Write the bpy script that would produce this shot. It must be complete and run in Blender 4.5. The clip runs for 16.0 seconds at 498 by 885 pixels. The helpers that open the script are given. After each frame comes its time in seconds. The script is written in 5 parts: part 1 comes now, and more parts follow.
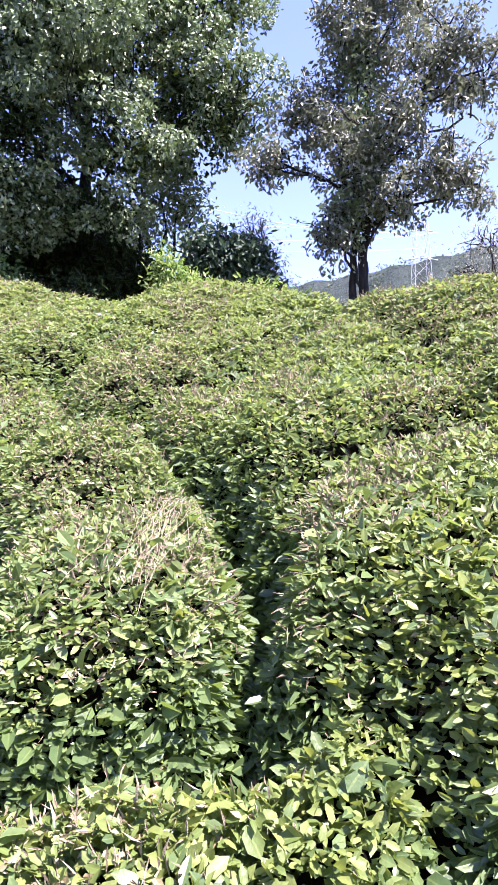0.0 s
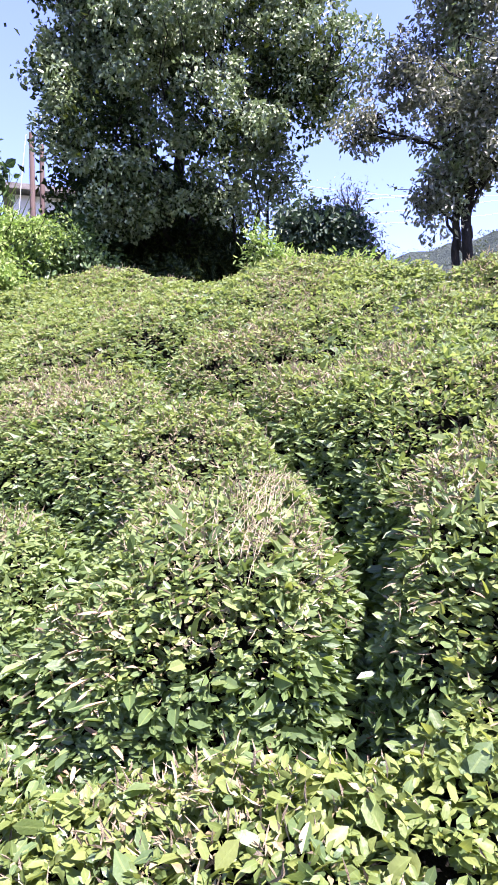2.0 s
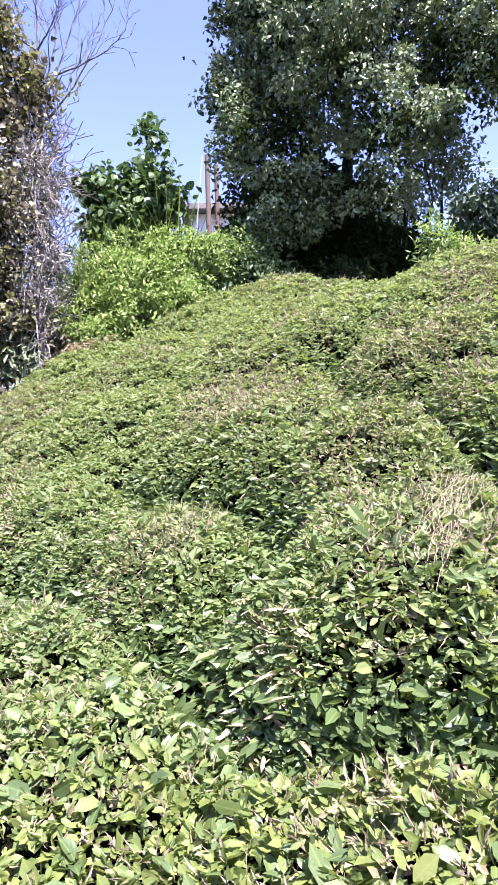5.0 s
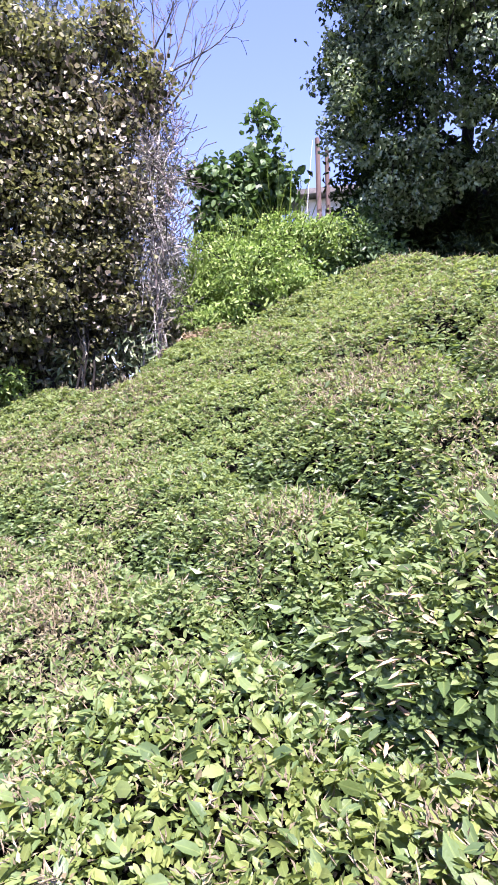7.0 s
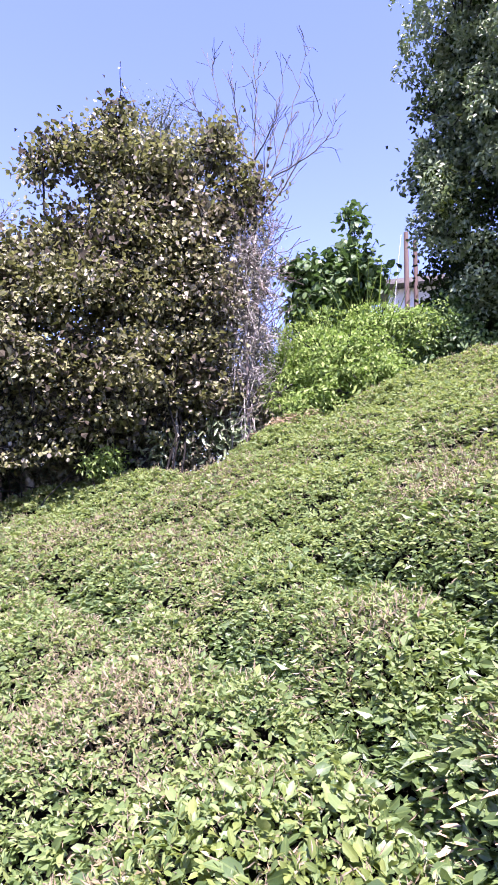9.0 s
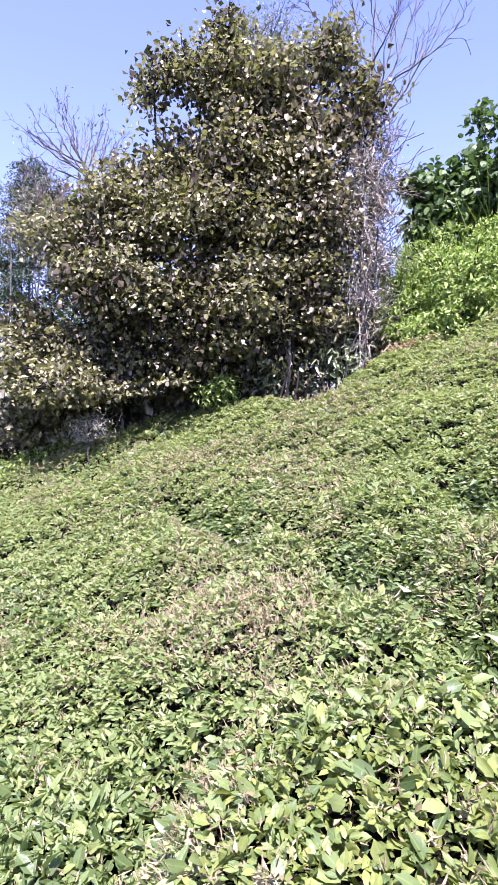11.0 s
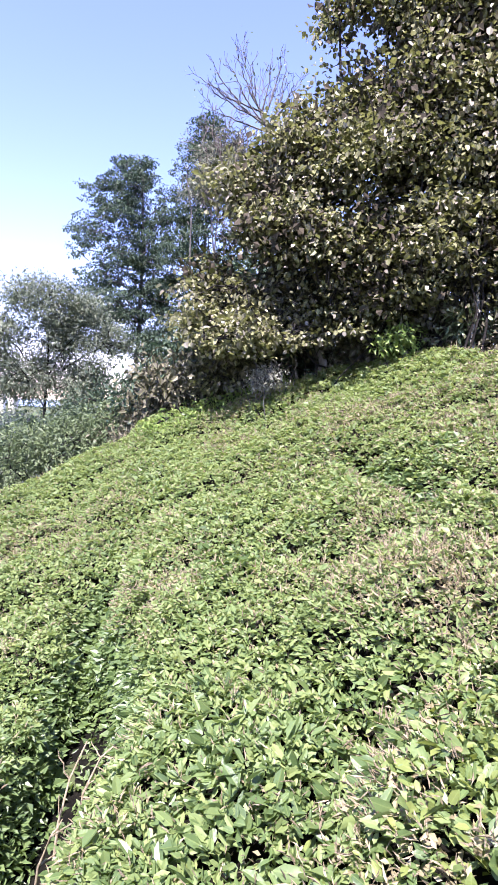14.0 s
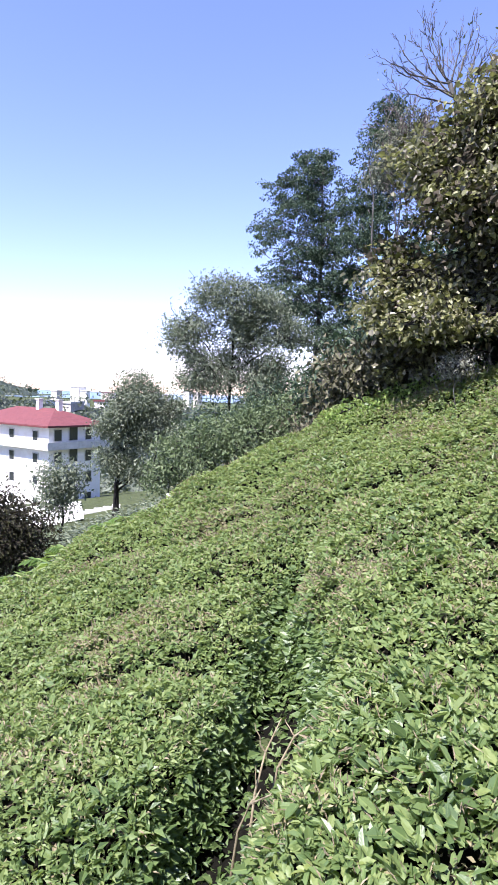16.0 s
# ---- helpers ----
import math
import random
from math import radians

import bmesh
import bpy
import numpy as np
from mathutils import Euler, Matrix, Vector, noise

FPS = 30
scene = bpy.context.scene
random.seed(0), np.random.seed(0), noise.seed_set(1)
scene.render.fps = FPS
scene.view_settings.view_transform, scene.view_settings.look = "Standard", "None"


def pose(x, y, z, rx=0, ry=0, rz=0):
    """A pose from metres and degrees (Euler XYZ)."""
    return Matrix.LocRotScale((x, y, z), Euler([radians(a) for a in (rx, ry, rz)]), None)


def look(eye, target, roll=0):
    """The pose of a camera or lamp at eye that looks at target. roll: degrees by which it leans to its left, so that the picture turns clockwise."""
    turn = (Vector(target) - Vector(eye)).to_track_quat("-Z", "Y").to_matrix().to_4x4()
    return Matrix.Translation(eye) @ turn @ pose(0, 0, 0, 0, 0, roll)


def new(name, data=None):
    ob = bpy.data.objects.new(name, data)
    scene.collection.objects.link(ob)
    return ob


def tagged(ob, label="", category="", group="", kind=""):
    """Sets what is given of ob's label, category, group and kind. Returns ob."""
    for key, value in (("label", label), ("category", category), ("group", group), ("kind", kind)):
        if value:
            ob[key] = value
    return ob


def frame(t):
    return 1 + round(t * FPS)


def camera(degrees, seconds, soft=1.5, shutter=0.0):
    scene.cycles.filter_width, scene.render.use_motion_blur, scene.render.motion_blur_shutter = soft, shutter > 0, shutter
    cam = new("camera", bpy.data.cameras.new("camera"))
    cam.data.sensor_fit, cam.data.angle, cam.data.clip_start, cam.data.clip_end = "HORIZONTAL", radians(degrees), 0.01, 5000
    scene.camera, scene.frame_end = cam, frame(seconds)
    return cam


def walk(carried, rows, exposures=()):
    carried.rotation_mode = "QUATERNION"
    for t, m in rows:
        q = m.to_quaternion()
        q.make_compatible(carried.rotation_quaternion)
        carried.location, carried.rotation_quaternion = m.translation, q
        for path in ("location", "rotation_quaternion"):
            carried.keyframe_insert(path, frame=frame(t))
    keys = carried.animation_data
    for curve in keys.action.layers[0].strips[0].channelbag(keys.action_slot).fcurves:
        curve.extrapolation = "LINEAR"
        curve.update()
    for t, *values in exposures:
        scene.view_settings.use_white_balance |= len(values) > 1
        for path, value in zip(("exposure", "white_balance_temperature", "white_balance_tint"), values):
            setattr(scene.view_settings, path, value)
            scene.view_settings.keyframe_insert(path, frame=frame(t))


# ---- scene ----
# ---------------------------------------------------------------- the walk
cam = camera(45.1, 16.0, soft=1.1)
EYE = 1.75
# seconds, x, y, z from the first eye, yaw, pitch, roll
ROWS = [
    (0.0, -0.000, -0.000, 0.000, 0.00, 1.33, 0.78),
    (0.5, -0.014, 0.008, -0.005, 3.59, 1.38, 2.23),
    (1.0, -0.012, 0.017, -0.014, 4.60, 0.36, 2.47),
    (1.5, -0.027, 0.016, -0.017, 7.29, -0.00, 1.96),
    (2.0, -0.036, 0.016, -0.021, 9.02, -0.34, 1.68),
    (2.5, -0.048, 0.016, -0.024, 11.89, -0.49, 1.44),
    (3.0, -0.056, 0.015, -0.028, 14.08, -0.18, 1.85),
    (3.2, -0.055, 0.017, -0.027, 15.33, -0.30, 2.26),
    (5.3, -0.080, -0.007, -0.024, 26.61, 0.10, 1.79),
    (5.5, -0.092, -0.013, -0.025, 27.68, -0.49, 1.45),
    (6.0, -0.095, -0.014, -0.030, 31.08, -0.10, 2.05),
    (6.5, -0.099, -0.017, -0.038, 33.59, 0.01, 2.29),
    (7.0, -0.115, -0.010, -0.049, 35.34, -0.21, 2.26),
    (7.5, -0.125, -0.004, -0.055, 37.14, -0.94, 2.18),
    (8.0, -0.140, -0.006, -0.062, 38.61, -0.30, 1.98),
    (8.5, -0.139, -0.003, -0.057, 41.59, 0.78, 2.43),
    (9.0, -0.136, -0.060, 0.005, 42.91, 7.48, -0.20),
    (9.5, -0.160, -0.071, -0.001, 46.94, 5.65, 0.89),
    (9.7, -0.172, -0.068, -0.013, 48.14, 4.50, 0.53),
    (11.8, -0.267, -0.074, -0.071, 55.58, 0.39, -1.34),
    (12.0, -0.278, -0.086, -0.072, 56.47, 0.33, -1.58),
    (12.5, -0.279, -0.116, -0.071, 58.93, -0.34, -1.95),
    (13.0, -0.287, -0.140, -0.077, 61.69, -0.67, -1.83),
    (13.5, -0.307, -0.150, -0.091, 64.23, -2.80, -2.45),
    (14.0, -0.336, -0.172, -0.108, 68.28, -3.60, -2.66),
    (14.5, -0.340, -0.202, -0.118, 73.12, -3.00, -2.94),
    (15.0, -0.362, -0.237, -0.128, 77.14, -2.74, -3.92),
    (15.5, -0.381, -0.258, -0.142, 81.36, -4.07, -3.54),
    (16.0, -0.390, -0.252, -0.165, 84.82, -4.75, -1.85),
]
walk(cam, [(t, pose(x, y, EYE + z, 90 + pitch, roll, yaw)) for t, x, y, z, yaw, pitch, roll in ROWS],
     [(0.0, 2.8, 5950, 34), (3.0, 2.78, 5950, 34), (5.0, 2.7, 5900, 33), (8.0, 2.6, 5900, 36), (9.0, 2.66, 5900, 39), (12.5, 2.62, 5900, 36), (14.5, 2.54, 5900, 28), (15.3, 2.32, 5900, 25), (16.0, 2.05, 5900, 20)])

# ---------------------------------------------------------------- daylight
SUN_AZ, SUN_EL = 230.0, 59.0            # degrees, counted like the camera's yaw
world = bpy.data.worlds.new("world")
scene.world = world
world.use_nodes = True
wn = world.node_tree
sky = wn.nodes.new("ShaderNodeTexSky")
sky.sky_type = "NISHITA"
sky.sun_disc = False
sky.sun_elevation = radians(SUN_EL)
sky.sun_rotation = radians(360 - SUN_AZ)
sky.altitude, sky.air_density, sky.dust_density, sky.ozone_density = 300, 1.1, 0.0, 3.5
wn.nodes["Background"].inputs["Strength"].default_value = 0.07
haze = wn.nodes.new("ShaderNodeMix")
haze.data_type, haze.blend_type = "RGBA", "MULTIPLY"
haze.inputs[0].default_value, haze.inputs[7].default_value = 1.0, (1.1, 0.92, 1.07, 1)
wn.links.new(sky.outputs["Color"], haze.inputs[6])
wn.links.new(haze.outputs[2], wn.nodes["Background"].inputs["Color"])
sun_data = bpy.data.lights.new("sun", "SUN")
sun_data.energy, sun_data.angle, sun_data.color = 4.2, radians(0.55), (1.0, 0.93, 0.82)
sun = new("sun", sun_data)
a, e = radians(SUN_AZ), radians(SUN_EL)
sun.matrix_world = look(Vector((-math.sin(a) * math.cos(e), math.cos(a) * math.cos(e), math.sin(e))) * 60, (0, 0, 0))


# ---------------------------------------------------------------- materials
def shader(name):
    m = bpy.data.materials.new(name)
    m.use_nodes = True
    t = m.node_tree
    return m, t, t.nodes, t.links, t.nodes["Principled BSDF"]


def ramp(nodes, stops):
    r = nodes.new("ShaderNodeValToRGB")
    el = r.color_ramp.elements
    while len(el) < len(stops):
        el.new(0.5)
    for k, (p, c) in zip(el, stops):
        k.position, k.color = p, (*c, 1)
    return r


def noise_of(nodes, links, scale, detail=4, rough=0.6, source=None):
    n = nodes.new("ShaderNodeTexNoise")
    n.inputs["Scale"].default_value, n.inputs["Detail"].default_value, n.inputs["Roughness"].default_value = scale, detail, rough
    if source:
        links.new(source, n.inputs["Vector"])
    return n


def mixed(nodes, links, fac, a, b, blend="MIX"):
    x = nodes.new("ShaderNodeMix")
    x.data_type, x.blend_type = "RGBA", blend
    for sock, v in ((x.inputs[0], fac), (x.inputs[6], a), (x.inputs[7], b)):
        if isinstance(v, (int, float)):
            sock.default_value = v
        elif isinstance(v, tuple):
            sock.default_value = (*v, 1)
        else:
            links.new(v, sock)
    return x.outputs[2]


def math_node(nodes, links, op, a, b=0.0, clamp=False):
    x = nodes.new("ShaderNodeMath")
    x.operation, x.use_clamp = op, clamp
    for sock, v in ((x.inputs[0], a), (x.inputs[1], b)):
        if isinstance(v, (int, float)):
            sock.default_value = v
        else:
            links.new(v, sock)
    return x.outputs[0]


def leaf_material(name, stops, dry=None, dry_amount=0.0, dry_scale=1.3, rough=0.38, trans=0.3, vein=0.25, through_tint=(0.35, 0.5, 0.06), gloss=0.7):
    """A leaf: its own tint leaf by leaf, patches of dry ones, a pale midrib, gloss and light through the blade."""
    m, t, n, l, b = shader(name)
    geo = n.new("ShaderNodeNewGeometry")
    own = geo.outputs["Random Per Island"]
    broad = noise_of(n, l, 2.3, 3, 0.6, geo.outputs["Position"])
    wide = math_node(n, l, "ADD", math_node(n, l, "MULTIPLY", broad.outputs["Fac"], 1.8), -0.4, True)
    mid = math_node(n, l, "ADD", math_node(n, l, "MULTIPLY", noise_of(n, l, 11.0, 1, 0.5, geo.outputs["Position"]).outputs["Fac"], 2.4), -0.7, True)
    pick = math_node(n, l, "ADD", math_node(n, l, "ADD", math_node(n, l, "MULTIPLY", own, 0.66), math_node(n, l, "MULTIPLY", wide, 0.2)), math_node(n, l, "MULTIPLY", mid, 0.14))
    r = ramp(n, stops)
    l.new(pick, r.inputs["Fac"])
    col = r.outputs["Color"]
    if dry:
        patch = noise_of(n, l, dry_scale, 4, 0.65, geo.outputs["Position"])
        second = math_node(n, l, "FRACT", math_node(n, l, "MULTIPLY", own, 37.0))
        lim = math_node(n, l, "MULTIPLY", math_node(n, l, "SUBTRACT", patch.outputs["Fac"], 0.36, True), dry_amount * 4.0)
        isdry = math_node(n, l, "LESS_THAN", second, lim)
        third = math_node(n, l, "FRACT", math_node(n, l, "MULTIPLY", own, 91.0))
        dr = ramp(n, dry)
        l.new(third, dr.inputs["Fac"])
        col = mixed(n, l, isdry, col, dr.outputs["Color"])
    uv = n.new("ShaderNodeUVMap")
    sep = n.new("ShaderNodeSeparateXYZ")
    l.new(uv.outputs["UV"], sep.inputs[0])
    rib = math_node(n, l, "ABSOLUTE", math_node(n, l, "SUBTRACT", sep.outputs["X"], 0.5))
    line = math_node(n, l, "LESS_THAN", rib, 0.045)
    col = mixed(n, l, math_node(n, l, "MULTIPLY", line, vein), col, (0.32, 0.4, 0.12))
    fine = noise_of(n, l, 90, 3, 0.6, geo.outputs["Position"])
    col = mixed(n, l, math_node(n, l, "MULTIPLY", fine.outputs["Fac"], 0.35), col, (0.02, 0.03, 0.01), "MULTIPLY")
    l.new(col, b.inputs["Base Color"])
    b.inputs["Roughness"].default_value = rough
    b.inputs["Specular IOR Level"].default_value = gloss
    bump = n.new("ShaderNodeBump")
    bump.inputs["Strength"].default_value, bump.inputs["Distance"].default_value = 0.35, 0.004
    l.new(noise_of(n, l, 140, 2, 0.5, geo.outputs["Position"]).outputs["Fac"], bump.inputs["Height"])
    l.new(bump.outputs["Normal"], b.inputs["Normal"])
    tr = n.new("ShaderNodeBsdfTranslucent")
    l.new(mixed(n, l, 0.5, col, through_tint), tr.inputs["Color"])
    mx = n.new("ShaderNodeMixShader")
    mx.inputs[0].default_value = trans
    l.new(b.outputs[0], mx.inputs[1])
    l.new(tr.outputs[0], mx.inputs[2])
    l.new(mx.outputs[0], n["Material Output"].inputs["Surface"])
    return m


def rough_material(name, c1, c2, c3, scale=6.0, rough=0.85, bump=0.5, depth=0.02, metal=0.0, stretch=(1, 1, 1)):
    """A plain rough surface with two scales of stain and grain."""
    m, t, n, l, b = shader(name)
    geo = n.new("ShaderNodeNewGeometry")
    mp = n.new("ShaderNodeMapping")
    mp.inputs["Scale"].default_value = stretch
    l.new(geo.outputs["Position"], mp.inputs["Vector"])
    big = noise_of(n, l, scale, 5, 0.6, mp.outputs[0])
    small = noise_of(n, l, scale * 9, 4, 0.65, mp.outputs[0])
    r = ramp(n, [(0.3, c1), (0.52, c2), (0.75, c3)])
    l.new(big.outputs["Fac"], r.inputs["Fac"])
    l.new(mixed(n, l, math_node(n, l, "MULTIPLY", small.outputs["Fac"], 0.55), r.outputs["Color"], c1), b.inputs["Base Color"])
    b.inputs["Roughness"].default_value, b.inputs["Metallic"].default_value = rough, metal
    b.inputs["Specular IOR Level"].default_value = 0.1 if rough > 0.84 else 0.5
    bp = n.new("ShaderNodeBump")
    bp.inputs["Strength"].default_value, bp.inputs["Distance"].default_value = bump, depth
    l.new(small.outputs["Fac"], bp.inputs["Height"])
    l.new(bp.outputs["Normal"], b.inputs["Normal"])
    return m


TEA = leaf_material("tea_leaf", [(0.1, (0.083, 0.142, 0.05)), (0.3, (0.14, 0.21, 0.072)), (0.58, (0.194, 0.26, 0.094)), (0.85, (0.248, 0.306, 0.11))], rough=0.48, trans=0.44, gloss=0.36, through_tint=(0.35, 0.44, 0.07))
TEA_FLUSH = leaf_material("tea_leaf_flush", [(0.1, (0.08, 0.128, 0.036)), (0.3, (0.136, 0.192, 0.05)), (0.58, (0.186, 0.238, 0.066)), (0.85, (0.236, 0.28, 0.08))], rough=0.5, trans=0.42, gloss=0.36, through_tint=(0.36, 0.42, 0.04))
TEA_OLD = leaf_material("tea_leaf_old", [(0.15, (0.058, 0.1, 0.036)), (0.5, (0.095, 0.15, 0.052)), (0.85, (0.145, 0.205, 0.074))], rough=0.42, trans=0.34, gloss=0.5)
TEA_DRY = leaf_material("tea_leaf_dry", [(0.15, (0.17, 0.14, 0.075)), (0.45, (0.26, 0.225, 0.125)), (0.85, (0.34, 0.31, 0.185))], rough=0.6, trans=0.24, vein=0.1, gloss=0.3, through_tint=(0.4, 0.35, 0.15))
TWIG = rough_material("clipped_twig", (0.15, 0.12, 0.075), (0.26, 0.22, 0.145), (0.36, 0.32, 0.225), 25)
STEM = rough_material("bush_stem", (0.03, 0.022, 0.016), (0.06, 0.045, 0.03), (0.1, 0.075, 0.05), 20)
# near-black twigs: the shade between the leaves is in the colour
CORE = rough_material("shade_dark_twigs", (0.007, 0.007, 0.005), (0.014, 0.013, 0.009), (0.03, 0.026, 0.018), 18, 1.0, 1.0, 0.06)
# leaf darkened to carry the shade under and inside the tall crown
DEEP = leaf_material("shade_dark_leaf", [(0.12, (0.008, 0.014, 0.008)), (0.5, (0.014, 0.026, 0.014)), (0.85, (0.026, 0.044, 0.022))], rough=0.8, trans=0.05, gloss=0.05)
IVY = leaf_material("glossy_dark_leaf", [(0.12, (0.07, 0.108, 0.056)), (0.42, (0.145, 0.2, 0.1)), (0.78, (0.26, 0.32, 0.175))], rough=0.42, trans=0.2, gloss=0.65, through_tint=(0.18, 0.3, 0.08))
OLIVE = leaf_material("grey_olive_leaf", [(0.12, (0.036, 0.046, 0.03)), (0.45, (0.105, 0.115, 0.08)), (0.85, (0.25, 0.26, 0.19))], rough=0.45, trans=0.26, through_tint=(0.2, 0.24, 0.12))
HAZEL = leaf_material("hazel_leaf", [(0.1, (0.045, 0.041, 0.028)), (0.35, (0.1, 0.098, 0.05)), (0.6, (0.175, 0.176, 0.08)), (0.88, (0.265, 0.268, 0.125))],
                      dry=[(0.0, (0.15, 0.13, 0.1)), (1.0, (0.37, 0.345, 0.29))], dry_amount=0.3, rough=0.5, trans=0.32, through_tint=(0.26, 0.29, 0.07), gloss=0.5)
# lighter copy of the hazel leaf, with brightness put into its colour
HAZEL_PALE = leaf_material("lit_hazel_leaf", [(0.12, (0.08, 0.07, 0.05)), (0.45, (0.2, 0.18, 0.125)), (0.85, (0.38, 0.35, 0.27))], rough=0.5, trans=0.25, through_tint=(0.25, 0.23, 0.1), gloss=0.5)
# brown leaf darkened in place of the shade within the hazel
SHADE = leaf_material("shade_brown_leaf", [(0.1, (0.026, 0.022, 0.016)), (0.9, (0.075, 0.064, 0.046))], rough=0.8, trans=0.05, gloss=0.1, vein=0.0)
BRUSH = leaf_material("brown_thicket_leaf", [(0.1, (0.02, 0.019, 0.013)), (0.5, (0.075, 0.07, 0.044)), (0.9, (0.19, 0.175, 0.115))], rough=0.6, trans=0.12, through_tint=(0.1, 0.1, 0.04), gloss=0.3)
LIME = leaf_material("weed_leaf", [(0.1, (0.08, 0.145, 0.03)), (0.45, (0.18, 0.27, 0.06)), (0.85, (0.32, 0.4, 0.12))], rough=0.55, trans=0.36, gloss=0.4, through_tint=(0.26, 0.46, 0.06))
BROAD = leaf_material("broad_vine_leaf", [(0.1, (0.018, 0.044, 0.017)), (0.5, (0.05, 0.1, 0.034)), (0.9, (0.12, 0.19, 0.065))], rough=0.5, trans=0.22, gloss=0.4, through_tint=(0.14, 0.28, 0.05))
ALDER = leaf_material("blue_green_leaf", [(0.1, (0.012, 0.028, 0.02)), (0.5, (0.03, 0.058, 0.038)), (0.9, (0.07, 0.11, 0.07))], rough=0.6, trans=0.14, gloss=0.32, through_tint=(0.08, 0.16, 0.08))
HEDGE = leaf_material("hedge_leaf", [(0.1, (0.035, 0.055, 0.026)), (0.5, (0.075, 0.11, 0.05)), (0.9, (0.15, 0.195, 0.09))], rough=0.55, trans=0.2, gloss=0.35, through_tint=(0.16, 0.24, 0.08))
PALE = leaf_material("pale_green_leaf", [(0.1, (0.05, 0.068, 0.046)), (0.5, (0.1, 0.126, 0.085)), (0.9, (0.225, 0.255, 0.175))], rough=0.55, trans=0.24, through_tint=(0.2, 0.28, 0.13))
GREY = leaf_material("grey_leaf", [(0.1, (0.14, 0.145, 0.11)), (0.5, (0.26, 0.26, 0.2)), (0.9, (0.42, 0.42, 0.33))], rough=0.6, trans=0.2, through_tint=(0.3, 0.3, 0.2))
RED = leaf_material("dark_red_leaf", [(0.1, (0.01, 0.009, 0.008)), (0.5, (0.02, 0.015, 0.012)), (0.9, (0.036, 0.034, 0.02))], rough=0.6, trans=0.08, gloss=0.2, through_tint=(0.12, 0.07, 0.04))
BLADE = leaf_material("grass_blade", [(0.1, (0.06, 0.11, 0.025)), (0.5, (0.12, 0.2, 0.04)), (0.9, (0.22, 0.28, 0.08))], rough=0.5, trans=0.35, vein=0.1)
STRAW = leaf_material("dry_straw", [(0.1, (0.2, 0.13, 0.07)), (0.5, (0.34, 0.24, 0.14)), (0.9, (0.48, 0.38, 0.24))], rough=0.7, trans=0.1, vein=0.0)
BARK = rough_material("dark_bark", (0.012, 0.011, 0.01), (0.024, 0.022, 0.02), (0.05, 0.046, 0.042), 14, 0.9, 0.9, 0.02, 0, (1, 1, 0.3))
BARK_GREY = rough_material("grey_bark", (0.055, 0.052, 0.05), (0.11, 0.105, 0.1), (0.2, 0.195, 0.185), 16, 0.9, 0.8, 0.015, 0, (1, 1, 0.3))
BARK_BROWN = rough_material("brown_twigs", (0.09, 0.075, 0.07), (0.16, 0.135, 0.125), (0.25, 0.22, 0.205), 14)
BARK_PALE = rough_material("bleached_twigs", (0.2, 0.185, 0.17), (0.36, 0.34, 0.32), (0.52, 0.5, 0.47), 18)
BARK_WHITE = rough_material("pale_bark", (0.14, 0.13, 0.11), (0.32, 0.31, 0.27), (0.55, 0.54, 0.49), 22, 0.85, 0.7, 0.01, 0, (1, 1, 0.5))
SOIL = rough_material("hill_soil", (0.03, 0.035, 0.016), (0.055, 0.07, 0.028), (0.09, 0.105, 0.045), 0.9, 0.95, 0.8, 0.05)
POLE = rough_material("weathered_pole", (0.07, 0.05, 0.045), (0.12, 0.09, 0.08), (0.18, 0.145, 0.13), 8, 0.9, 0.5, 0.01, 0, (1, 1, 0.15))
PLASTER = rough_material("white_plaster", (0.66, 0.63, 0.58), (0.8, 0.78, 0.74), (0.84, 0.83, 0.8), 0.6, 0.9, 0.2, 0.01)
PLASTER_TAN = rough_material("tan_plaster", (0.4, 0.36, 0.32), (0.52, 0.48, 0.43), (0.6, 0.56, 0.51), 0.6, 0.9, 0.2, 0.01)
ROOF_RED = rough_material("red_roof_tile", (0.085, 0.02, 0.024), (0.12, 0.03, 0.033), (0.15, 0.045, 0.045), 1.5, 0.8, 0.6, 0.05)
ROOF_DARK = rough_material("dark_roof_sheet", (0.06, 0.055, 0.05), (0.1, 0.095, 0.09), (0.17, 0.16, 0.15), 5, 0.8)
CONCRETE = rough_material("pale_concrete", (0.42, 0.41, 0.38), (0.56, 0.55, 0.51), (0.66, 0.65, 0.62), 1.2, 0.9)
STEEL = rough_material("galvanised_steel", (0.26, 0.27, 0.29), (0.36, 0.37, 0.39), (0.46, 0.47, 0.49), 2, 0.6, 0.1, 0.005, 0.3)
# bluish grey-green: distance haze is mixed into the colour
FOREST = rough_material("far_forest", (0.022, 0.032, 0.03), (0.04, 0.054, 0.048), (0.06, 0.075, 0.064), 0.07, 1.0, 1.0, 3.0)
WATER = rough_material("sea_water", (0.08, 0.14, 0.22), (0.1, 0.17, 0.26), (0.12, 0.2, 0.3), 0.002, 0.3, 0.1, 0.3)
GLASS = shader("window_glass")[0]
_b = GLASS.node_tree.nodes["Principled BSDF"]
_b.inputs["Base Color"].default_value, _b.inputs["Roughness"].default_value, _b.inputs["Specular IOR Level"].default_value = (0.03, 0.035, 0.04, 1), 0.08, 0.8

# ---------------------------------------------------------------- mesh tools
rng = np.random.default_rng(7)


def unit(v):
    return v / np.maximum(np.linalg.norm(v, axis=-1, keepdims=True), 1e-9)


